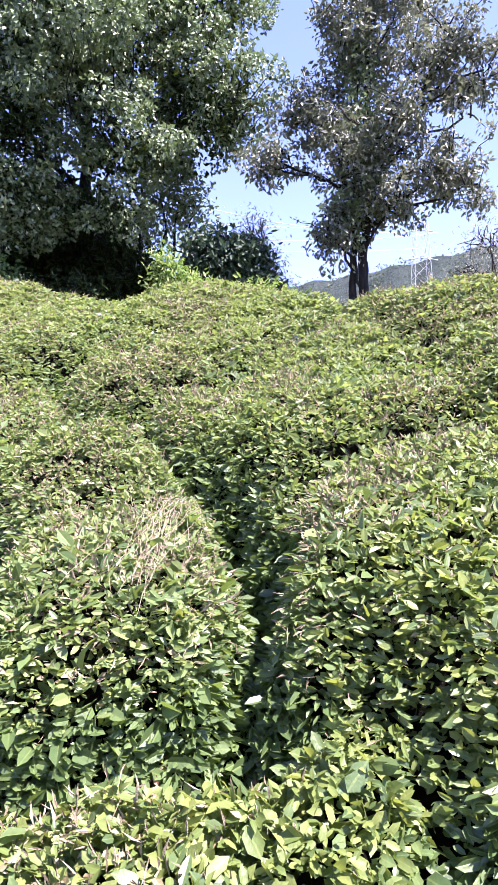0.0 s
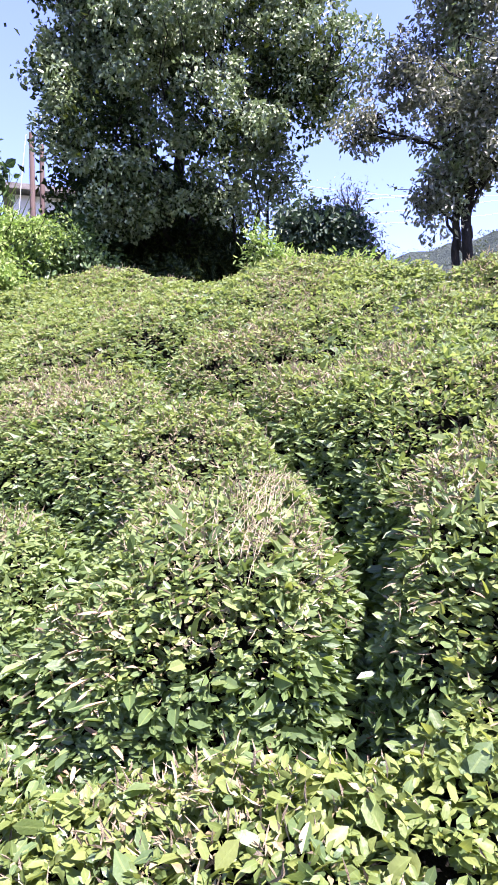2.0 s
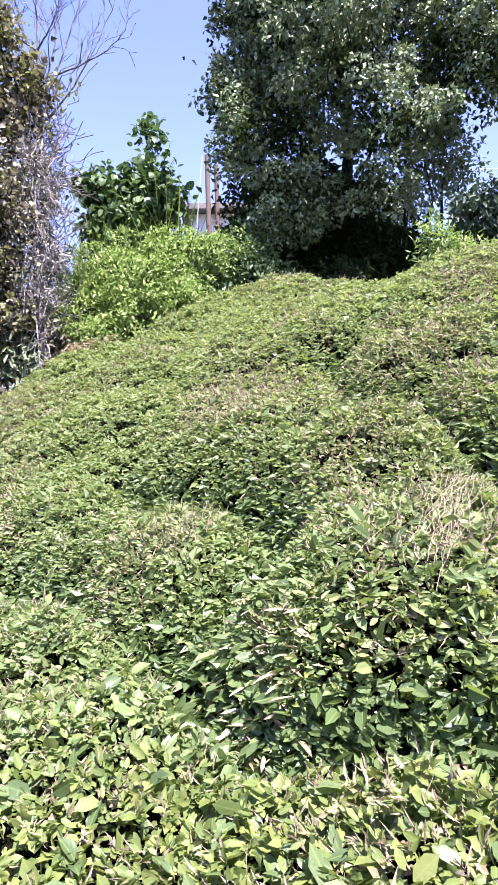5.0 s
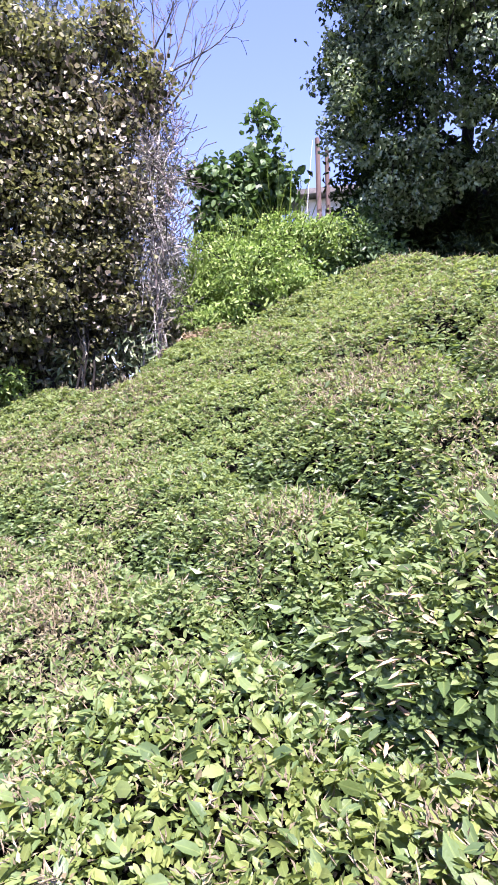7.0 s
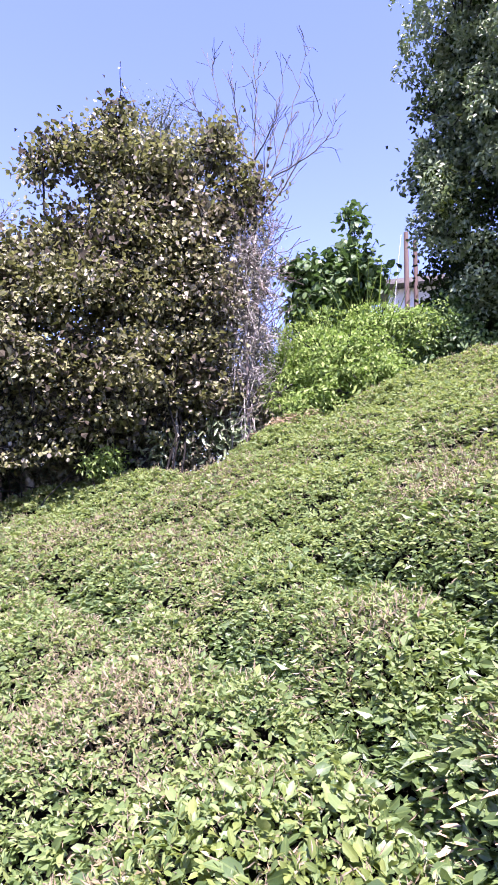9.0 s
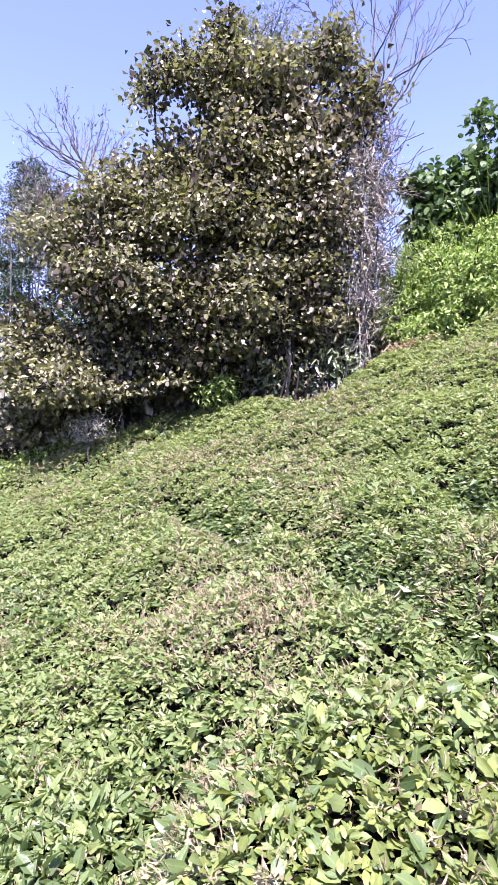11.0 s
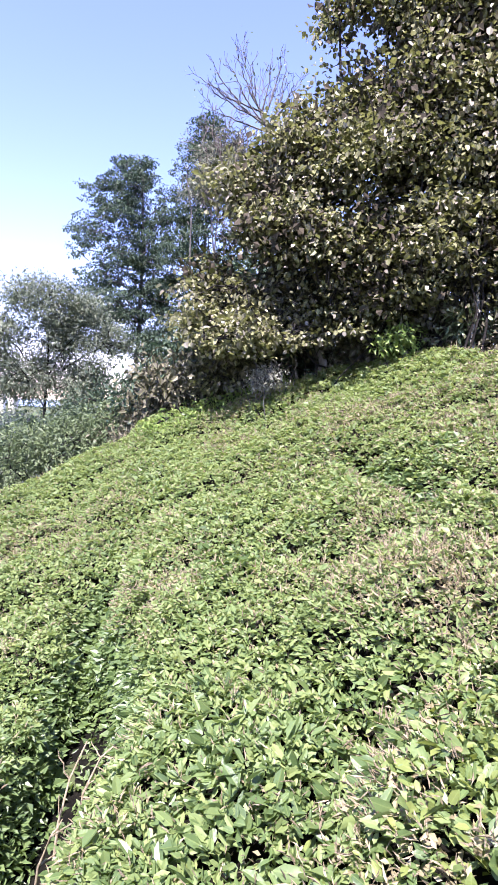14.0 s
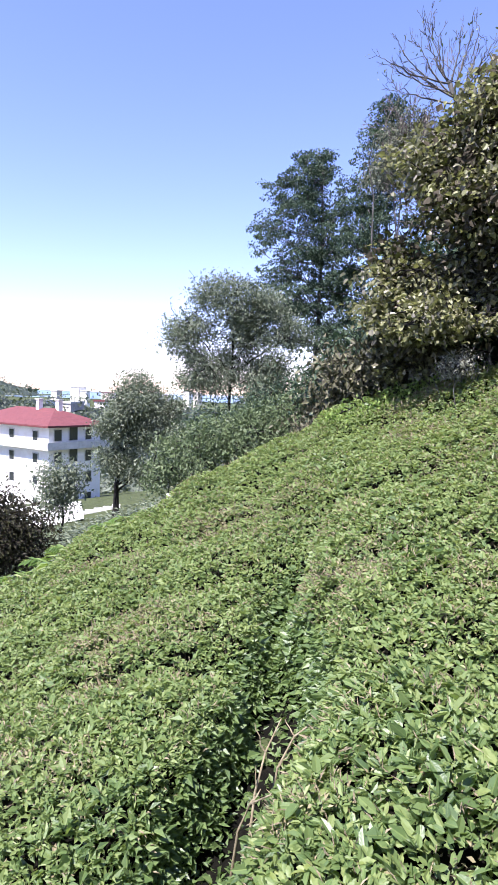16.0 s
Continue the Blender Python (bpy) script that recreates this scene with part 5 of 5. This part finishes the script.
def draped(name, label, category, n, line, wid, mat, length, aspect, lift):
    """Dead leaves and straw lying on the tea along a line."""
    x, y = rng.uniform(-6, 2, n * 400), rng.uniform(-1, 7, n * 400)
    ok = near_line(line, wid)(x, y)
    x, y = x[ok][:n], y[ok][:n]
    m = len(x)
    p = np.stack([x, y, tea_top(x, y) + rng.uniform(0, lift, m)], 1)
    L = rng.normal(length, length * 0.3, m)
    v, f, uv = leaf_arrays(p, np.concatenate([rng.normal(0, 1, (m, 2)), rng.normal(0, 0.3, (m, 1))], 1), np.array([[0, 0, 1.0]]) + rng.normal(0, 0.5, (m, 3)), L, L * aspect, PLAIN)
    ob = new(name, mesh_of(name, v, f, mat, uv))
    tagged(ob, label, category, kind="stuff")


LITTER = leaf_material("dead_leaf", [(0.1, (0.12, 0.05, 0.03)), (0.5, (0.26, 0.13, 0.08)), (0.9, (0.42, 0.27, 0.16))], rough=0.7, trans=0.1)
draped("leaf_litter", "reddish dead leaves in the picking path", "leaf litter", 170, [(-0.3, 1.5), (-0.12, 1.5), (0.02, 1.6)], 0.07, LITTER, 0.034, 0.4, 0.03)
draped("leaf_litter", "dry pale litter in the picking path", "leaf litter", 260, [(-1.0, 1.78), (-0.75, 1.62)], 0.1, STRAW, 0.05, 0.25, 0.04)
draped("straw_heap", "heap of dry brown clippings at the field edge", "straw", 1500, [(-4.6, 5.0), (-4.2, 5.25)], 0.2, STRAW, 0.09, 0.08, 0.09)


CREEPER = rough_material("pale_creeper", (0.18, 0.155, 0.1), (0.27, 0.24, 0.16), (0.36, 0.32, 0.22), 30)


def vine_strands():
    top = thing("dry_vine", (-0.3, 2.1, float(canopy(-0.3, 2.1))), "dry straw-coloured creeper hanging over a tea bush", "vine")
    for k in range(30):
        x0 = -0.34 + rng.normal(0, 0.07)
        a_ = np.array([x0 + 0.06 * rng.normal(), rng.uniform(2.3, 2.55)])
        b_ = np.array([x0 + rng.normal(0, 0.06), rng.uniform(1.68, 2.0)])
        if k > 24:
            a_, b_ = np.array([-0.35 + rng.normal(0, 0.06), 2.5 + rng.normal(0, 0.05)]), np.array([-0.06 + rng.normal(0, 0.05), 2.3 + rng.normal(0, 0.08)])
        s = np.linspace(0, 1, 16)[:, None]
        q = a_ + (b_ - a_) * s + rng.normal(0, 0.004, (16, 2))
        z = tea_top(q[:, 0], q[:, 1]) + 0.012 + rng.uniform(0, 0.02)
        under("strand", mesh_of("strand", *tubes([(np.column_stack([q, z]), np.full(16, 0.001))], 4), CREEPER), top)


vine_strands()


def dead_branch(points, radius, label):
    """A dry twig that leans out of the picking path, with two side twigs."""
    base = points[0]
    ob = thing("dead_branch", base, label, "branch")
    pts = np.array(points)
    under("branch", mesh_of("branch", *tubes([(pts, np.linspace(radius, radius * 0.5, len(pts)))], 6), TWIG, smooth=True), ob)
    for k in (1, 2):
        end = pts[k] + rng.normal(0, 0.05, 3) + np.array([0, 0, 0.11])
        under("twig", mesh_of("twig", *tubes([(bent(pts[k], end, 5, 0.1), np.linspace(radius * 0.6, radius * 0.25, 5))], 5), TWIG), ob)


for gx, gy, ang in ((-2.82, 0.02, 2.4), (-2.72, -0.06, 0.6), (-2.98, 0.12, 1.4)):
    gz = float(ground(gx, gy))
    top = float(canopy(gx, gy))
    dead_branch([(gx, gy, gz), (gx + 0.05 * math.cos(ang), gy + 0.05 * math.sin(ang), gz + (top - gz) * 0.5), (gx + 0.12 * math.cos(ang), gy + 0.12 * math.sin(ang), gz + (top - gz) * 0.75), (gx + 0.24 * math.cos(ang), gy + 0.24 * math.sin(ang), gz + (top - gz) * 0.92)], 0.007, "dry pale twig leaning in the picking path")


# single large leaves on the nearest bushes
def big_leaves():
    kinds = []
    for k in range(4):
        v, f, uv = leaf_arrays(np.zeros((1, 3)), np.array([[0, 1.0, 0]]), np.array([[0, 0, 1.0]]), np.array([1.0]), np.array([0.42]), FULL)
        kinds.append(mesh_of("leaf", v, f, TEA_OLD, uv))
    for bush in [o for o in bpy.data.objects if o.name.startswith("tea_bush") and o.parent is None and math.hypot(o.location.x, o.location.y) < 2.75]:
        for q in range(26):
            ang, rad = rng.uniform(0, 6.28), 0.5 * rng.uniform(0.2, 1) ** 0.5
            x, y = bush.location.x + math.cos(ang) * rad, bush.location.y + math.sin(ang) * rad
            if math.hypot(x, y) < 1.0:
                continue
            z = float(tea_top(np.array([x]), np.array([y]))[0]) + 0.005
            if z > canopy(x, y) - 0.03 and q % 4:
                continue
            ln = rng.uniform(0.055, 0.08)
            m = Matrix.Translation((x, y, z)) @ Euler((rng.normal(0.1, 0.4), rng.normal(0, 0.4), rng.uniform(0, 6.28))).to_matrix().to_4x4() @ Matrix.Scale(ln, 4)
            ob = new("leaf", kinds[q % 4])
            ob.parent = bush
            ob.matrix_basis = Matrix.Translation(-bush.location) @ m


big_leaves()


# ---------------------------------------------------------------- hut, poles, wires, pylon
def hut():
    c = np.array([-6.9, 12.2])
    a_ = math.radians(28)
    right, away = np.array([math.cos(a_), math.sin(a_)]), np.array([-math.sin(a_), math.cos(a_)])
    gz = float(ground(c[0], c[1])) - 0.1
    ob = thing("hut", (c[0], c[1], gz), "small white hut with a dark sheet roof", "hut")

    def slab(lo, hi):
        v, f = box(lo, hi)
        w = np.column_stack([c + v[:, :1] * right + v[:, 1:2] * away, v[:, 2]])
        return w, f
    under("wall", mesh_of("wall", *slab((-0.12, 0, gz), (2.6, 2.2, 7.2)), PLASTER), ob)
    roof = slab((-0.35, -0.35, 7.2), (2.9, 2.5, 7.32))
    roof[0][:, 2] += np.where(np.arange(8) % 4 < 2, 0, 0.35)
    under("roof", mesh_of("roof", *roof, ROOF_DARK), ob)


hut()


def utility_pole(x, y, top, r, label):
    gz = float(ground(x, y)) - 0.1
    ob = thing("utility_pole", (x, y, gz), label, "pole")
    under("shaft", mesh_of("shaft", *tubes([(np.array([(x, y, gz), (x, y, (gz + top) / 2), (x + 0.02, y, top)]), np.array([r, r * 0.93, r * 0.85]))], 10), POLE, smooth=True), ob)
    return ob


utility_pole(-5.7, 10.57, 7.6, 0.055, "weathered wooden utility pole")
utility_pole(-5.55, 10.66, 7.4, 0.05, "shorter reddish wooden post beside the pole")


def wire(p0, p1, sag, r, label):
    s = np.linspace(0, 1, 24)[:, None]
    q = np.array(p0) + (np.array(p1) - np.array(p0)) * s
    q[:, 2] -= (sag * 4 * s * (1 - s))[:, 0]
    ob = thing("power_line", tuple(q[0]), label, "cable", "power lines")
    under("cable", mesh_of("cable", *tubes([(q, np.full(24, r))], 5), STEEL), ob)


wire((-5.75, 10.5, 7.55), (-5.95, 10.4, 5.5), -0.1, 0.008, "thin cable hanging from the wooden pole")


def pylon(x, y, top):
    gz = float(ground(x, y))
    ob = thing("pylon", (x, y, gz), "grey steel lattice power pylon", "pylon")

    def corner(k, h):
        w = 0.8 + 0.045 * (top - gz - h)
        return np.array([x + (w if k in (0, 3) else -w), y + (w if k in (0, 1) else -w), gz + h])
    H = top - gz
    for k in range(4):
        under("leg", mesh_of("leg", *tubes([(np.array([corner(k, 0), corner(k, H * 0.6), corner(k, H)]), np.full(3, 0.05))], 5), STEEL), ob)
    levels = np.linspace(0, H, 18)
    for lo, hi in zip(levels[:-1], levels[1:]):
        for k in range(4):
            j = (k + 1) % 4
            under("brace", mesh_of("brace", *tubes([(np.array([corner(k, lo), corner(j, hi)]), np.full(2, 0.028)), (np.array([corner(j, lo), corner(k, hi)]), np.full(2, 0.028))], 4), STEEL), ob)
    for h in (H * 0.72, H * 0.83, H * 0.94):
        under("crossarm", mesh_of("crossarm", *tubes([(np.array([(x - 3.2, y, gz + h), (x, y, gz + h + 0.5), (x + 3.2, y, gz + h)]), np.full(3, 0.09))], 4), STEEL), ob)


pylon(33.8, 115.1, 53.0)
wire((-12.0, 92.0, 42.0), (30.6, 115.1, 44.6), 1.5, 0.05, "power line strung from the lattice pylon")
wire((-12.0, 92.0, 38.8), (30.6, 115.1, 47.2), 1.5, 0.05, "power line strung from the lattice pylon")
wire((-12.0, 92.0, 36.6), (37.0, 115.1, 44.6), 1.5, 0.05, "power line strung from the lattice pylon")
wire((-12.0, 92.0, 34.5), (37.0, 115.1, 41.8), 1.0, 0.05, "power line strung from the lattice pylon")
wire((-3.5, 29.7, 24.0), (11.5, 38.0, 35.5), 0.3, 0.012, "thin wire crossing above the ridge tree")

# ---------------------------------------------------------------- far off
def ridge(name, label, az, el, r0, r1, r2, trees, tree_size, base=2):
    """A wooded hill whose skyline follows the given angles."""
    aa = np.linspace(az[0], az[-1], 90)
    ee = np.interp(aa, az, el)
    rr = np.array([r0, r0 * 0.4 + r1 * 0.6, r1 * 0.97, r1, r1 * 1.02, r2])
    rows = []
    for k, r in enumerate(rr):
        ztop = EYE + r1 * np.tan(np.radians(ee)) + (4 if r1 < 1000 else 8) * 0.3 * np.sin(aa * 1.7)
        f = (0.05, 0.62, 0.985, 1.0, 0.985, 0.3)[k]
        rows.append(np.stack([-np.sin(np.radians(aa)) * r, np.cos(np.radians(aa)) * r, base + (ztop - base) * f], 1))
    v = np.concatenate(rows)
    n = len(aa)
    i, j = np.meshgrid(np.arange(5), np.arange(n - 1), indexing="ij")
    a_ = (i * n + j).ravel()
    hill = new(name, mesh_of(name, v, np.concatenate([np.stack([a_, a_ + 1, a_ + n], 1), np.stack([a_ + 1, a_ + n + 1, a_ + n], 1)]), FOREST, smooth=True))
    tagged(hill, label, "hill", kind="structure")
    m = trees
    ta, tf = rng.uniform(az[0], az[-1], m), rng.uniform(0, 1, m) ** 0.5
    r = r0 + (r1 - r0) * tf
    zt = EYE + r1 * np.tan(np.radians(np.interp(ta, az, el)))
    q = np.interp(tf, [0, 0.6, 0.95, 1], [0.05, 0.62, 0.98, 1.0])
    c = np.stack([-np.sin(np.radians(ta)) * r, np.cos(np.radians(ta)) * r, base + (zt - base) * q + tree_size * 0.4], 1)
    far_wood("hill_wood", "distant mixed woodland on the hill", c, tree_size, 16)


def far_wood(name, label, c, size, per):
    n = len(c) * per
    d = unit(rng.normal(0, 1, (n, 3)))
    s = np.repeat(rng.normal(1, 0.3, len(c)), per)[:, None] * size
    p = np.repeat(c, per, 0) + d * s * np.array([0.6, 0.6, 0.8])
    L = rng.normal(0.33, 0.08, n) * s[:, 0]
    v, f, uv = leaf_arrays(p, d + rng.normal(0, 0.6, (n, 3)), d * 0.5 + np.array([[0, 0, 0.7]]) + rng.normal(0, 0.4, (n, 3)), L, L * 0.7, KITE)
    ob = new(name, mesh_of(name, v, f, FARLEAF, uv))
    tagged(ob, label, "woods", kind="stuff")


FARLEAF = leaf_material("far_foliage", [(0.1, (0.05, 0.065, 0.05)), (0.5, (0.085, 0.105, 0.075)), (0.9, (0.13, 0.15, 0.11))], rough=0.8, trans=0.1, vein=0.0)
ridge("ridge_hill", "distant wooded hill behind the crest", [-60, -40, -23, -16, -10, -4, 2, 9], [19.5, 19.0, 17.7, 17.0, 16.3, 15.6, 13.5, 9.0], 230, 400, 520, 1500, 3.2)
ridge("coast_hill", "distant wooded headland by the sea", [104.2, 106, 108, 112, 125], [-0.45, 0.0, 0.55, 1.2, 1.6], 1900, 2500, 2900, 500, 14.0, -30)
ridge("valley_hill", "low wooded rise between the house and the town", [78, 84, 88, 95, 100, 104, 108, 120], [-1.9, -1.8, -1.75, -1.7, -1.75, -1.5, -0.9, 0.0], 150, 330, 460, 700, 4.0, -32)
wa, wr = rng.uniform(80, 128, 800), 110 * (600 / 110) ** rng.uniform(0, 1, 800)
wx, wy = -np.sin(np.radians(wa)) * wr, np.cos(np.radians(wa)) * wr
keep = (np.hypot(wx + 84, wy + 25) > 18) & ~((wa > 99) & (wr < 75))
wx, wy = wx[keep], wy[keep]
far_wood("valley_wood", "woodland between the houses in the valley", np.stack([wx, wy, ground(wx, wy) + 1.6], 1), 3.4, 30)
sea = new("sea", mesh_of("sea", [(-4800, -3500, -29.0), (-4800, 2500, -29.0), (-1700, 2500, -29.0), (-1700, -3500, -29.0)], [(0, 2, 1), (0, 3, 2)], WATER))
tagged(sea, "pale blue sea on the horizon", "water", kind="structure")


def house():
    cz = -15.0
    d = np.array([-0.9736, -0.2284])
    right = np.array([-0.2284, 0.9736])
    e1 = right * math.cos(0.66) + d * math.sin(0.66)
    e2 = -right * math.sin(0.66) + d * math.cos(0.66)
    c = np.array([-78.3, -18.5])
    ob = thing("house", (c[0] + (e1 * 4 + e2 * 8)[0], c[1] + (e1 * 4 + e2 * 8)[1], cz), "white four-storey house with a red tiled hip roof", "house")

    def place(v):
        v = np.asarray(v, float)
        return np.column_stack([c + v[:, :1] * e1 + v[:, 1:2] * e2, v[:, 2]])

    def slab(lo, hi):
        v, f = box(lo, hi)
        return place(v), f
    A, Bq, top = 8.6, 17.0, -3.4
    under("wall", mesh_of("wall", *slab((0, 0, cz), (A, Bq, top)), PLASTER), ob)
    ov = 0.9
    v = place([(-ov, -ov, top), (A + ov, -ov, top), (A + ov, Bq + ov, top), (-ov, Bq + ov, top), (A / 2, A / 2, top + 2.0), (A / 2, Bq - A / 2, top + 2.0),
               (-ov, -ov, top - 0.25), (A + ov, -ov, top - 0.25), (A + ov, Bq + ov, top - 0.25), (-ov, Bq + ov, top - 0.25)])
    roof = under("roof", mesh_of("roof", v, [(0, 1, 4), (1, 2, 5), (1, 5, 4), (2, 3, 5), (3, 0, 4), (3, 4, 5), (0, 6, 7), (0, 7, 1), (1, 7, 8), (1, 8, 2), (2, 8, 9), (2, 9, 3), (3, 9, 6), (3, 6, 0), (6, 8, 7), (6, 9, 8)], ROOF_RED), ob)
    for cx, cy in ((4.2, 3.4), (3.6, 6.8)):
        stack = under("chimney", mesh_of("chimney", *slab((cx, cy, top), (cx + 0.65, cy + 0.65, top + 3.1)), PLASTER), roof)
        under("chimney_cap", mesh_of("chimney_cap", *slab((cx - 0.12, cy - 0.12, top + 3.1), (cx + 0.77, cy + 0.77, top + 3.25)), CONCRETE), roof)
    for k in range(4):
        z = top - 2.9 * (k + 1) + 0.9
        if k == 0:
            balcony = under("balcony", mesh_of("balcony", *slab((-0.9, -0.9, z - 1.1), (A + 0.9, Bq, z - 0.85)), CONCRETE), ob)
            under("railing", mesh_of("railing", *merged([slab((-0.9, -0.9, z - 0.85), (A + 0.9, -0.8, z - 0.1)), slab((-0.9, -0.9, z - 0.85), (-0.8, Bq, z - 0.1))]), CONCRETE), balcony)
        elif k == 1:
            under("balcony", mesh_of("balcony", *slab((0.3, -1.0, z - 1.1), (2.9, 0, z - 0.9)), CONCRETE), ob)
        for q, (u0, w) in enumerate(((0.8, 1.1), (3.2, 1.3), (5.9, 1.0))):
            hgt = 2.0 if q == 1 else 1.4
            win = under("window", mesh_of("window", *slab((u0 - 0.1, -0.06, z - 0.1), (u0 + w + 0.1, 0.05, z + hgt + 0.1)), CONCRETE), ob)
            under("pane", mesh_of("pane", *slab((u0, -0.08, z), (u0 + w, 0.0, z + hgt)), GLASS), win)
        for q in range(3):
            u0 = 2.2 + q * 5.0
            win = under("window", mesh_of("window", *slab((-0.06, u0 - 0.15, z - 0.15), (0.05, u0 + 1.1, z + 1.3)), CONCRETE), ob)
            under("pane", mesh_of("pane", *slab((-0.08, u0, z), (0.0, u0 + 0.95, z + 1.15)), GLASS), win)


house()


def town():
    for k, (az, r, w, h, el) in enumerate(((102.8, 760, 14, 16, -0.3), (101.0, 700, 22, 20, 0.1), (100.2, 690, 12, 14, -0.25), (98.2, 820, 24, 14, -0.35), (97.0, 900, 26, 16, -0.2), (95.6, 980, 20, 14, -0.25),
                                           (94.0, 1050, 24, 18, -0.2), (92.7, 900, 16, 14, -0.4), (90.8, 850, 16, 22, 0.05), (89.9, 900, 14, 20, -0.1), (104.0, 420, 10, 9, -1.2), (98.8, 380, 12, 8, -1.1), (101.8, 300, 10, 7, -1.3))):
        a_ = math.radians(az)
        x, y = -math.sin(a_) * r, math.cos(a_) * r
        w, top = w * 0.55, EYE + r * math.tan(math.radians(el - 0.05))
        lo = float(ground(x, y)) - 2
        ob = thing("town_building", (x, y, lo), "pale apartment block in the distant town" if k < 10 else "low pale house in the distant valley", "building", "distant town")
        turn = a_ - 0.55 - 0.25 * math.sin(k * 2.1)
        dx, dy = math.cos(turn), math.sin(turn)

        def slab(u0, u1, v0, v1, z0, z1):
            v, f = box((u0, v0, z0), (u1, v1, z1))
            return np.column_stack([x + v[:, 0] * dx - v[:, 1] * dy, y + v[:, 0] * dy + v[:, 1] * dx, v[:, 2]]), f
        under("wall", mesh_of("wall", *slab(-w / 2, w / 2, 0, 12, lo, top - 1), PLASTER if k % 3 else PLASTER_TAN), ob)
        under("roof", mesh_of("roof", *slab(-w / 2 - 0.5, w / 2 + 0.5, -0.5, 12.5, top - 1, top), ROOF_RED if k % 4 == 3 else CONCRETE), ob)
        floors = max(1, int((top - 1 - lo) / 3.1))
        for q in range(min(floors, 5)):
            z = top - 1 - 3.1 * (q + 1)
            under("window_band", mesh_of("window_band", *slab(-w / 2 + 1, w / 2 - 1, -0.12, 0.1, z + 1.2, z + 2.2), PLASTER_TAN), ob)


town()


# low panels stand in for the pale lane surface; no wall there
def lane_strip():
    a0, b0 = np.array([-26.0, -5.5]), np.array([-26.3, -3.3])
    ob = thing("lane_strip", (-26.1, -4.4, float(ground(-26.1, -4.4))), "low pale concrete panels in place of the lane surface below the field", "wall")
    for k in range(6):
        p, q = a0 + (b0 - a0) * (k / 6), a0 + (b0 - a0) * ((k + 0.97) / 6)
        z = float(ground(p[0], p[1]))
        v, f = box((0, 0, 0), (1, 1, 1))
        t = unit((q - p)[None])[0]
        nrm = np.array([-t[1], t[0]])
        ln = np.linalg.norm(q - p)
        w = np.column_stack([p + v[:, :1] * ln * t + v[:, 1:2] * 0.2 * nrm, z - 0.3 + v[:, 2] * 0.5])
        under("panel", mesh_of("panel", w, f, CONCRETE), ob)


lane_strip()
ra, rr_ = np.meshgrid(np.radians(np.linspace(100.5, 118, 18)), np.linspace(22, 62, 12), indexing="ij")
vx, vy = -np.sin(ra) * rr_, np.cos(ra) * rr_
i, j = np.meshgrid(np.arange(17), np.arange(11), indexing="ij")
a_ = (i * 12 + j).ravel()
yard = new("pavement", mesh_of("pavement", np.stack([vx, vy, ground(vx, vy) + 0.06], -1).reshape(-1, 3), np.concatenate([np.stack([a_, a_ + 1, a_ + 12], 1), np.stack([a_ + 1, a_ + 13, a_ + 12], 1)]), CONCRETE))
tagged(yard, "pale concrete yard and lane below the field", "pavement", kind="structure")
post = thing("fence_post", (-8.59, -0.54, float(ground(-8.59, -0.54))), "short pale concrete post at the field edge", "post")
under("shaft", mesh_of("shaft", *box((-8.65, -0.6, float(ground(-8.59, -0.54)) - 0.1), (-8.58, -0.53, 0.16)), CONCRETE), post)
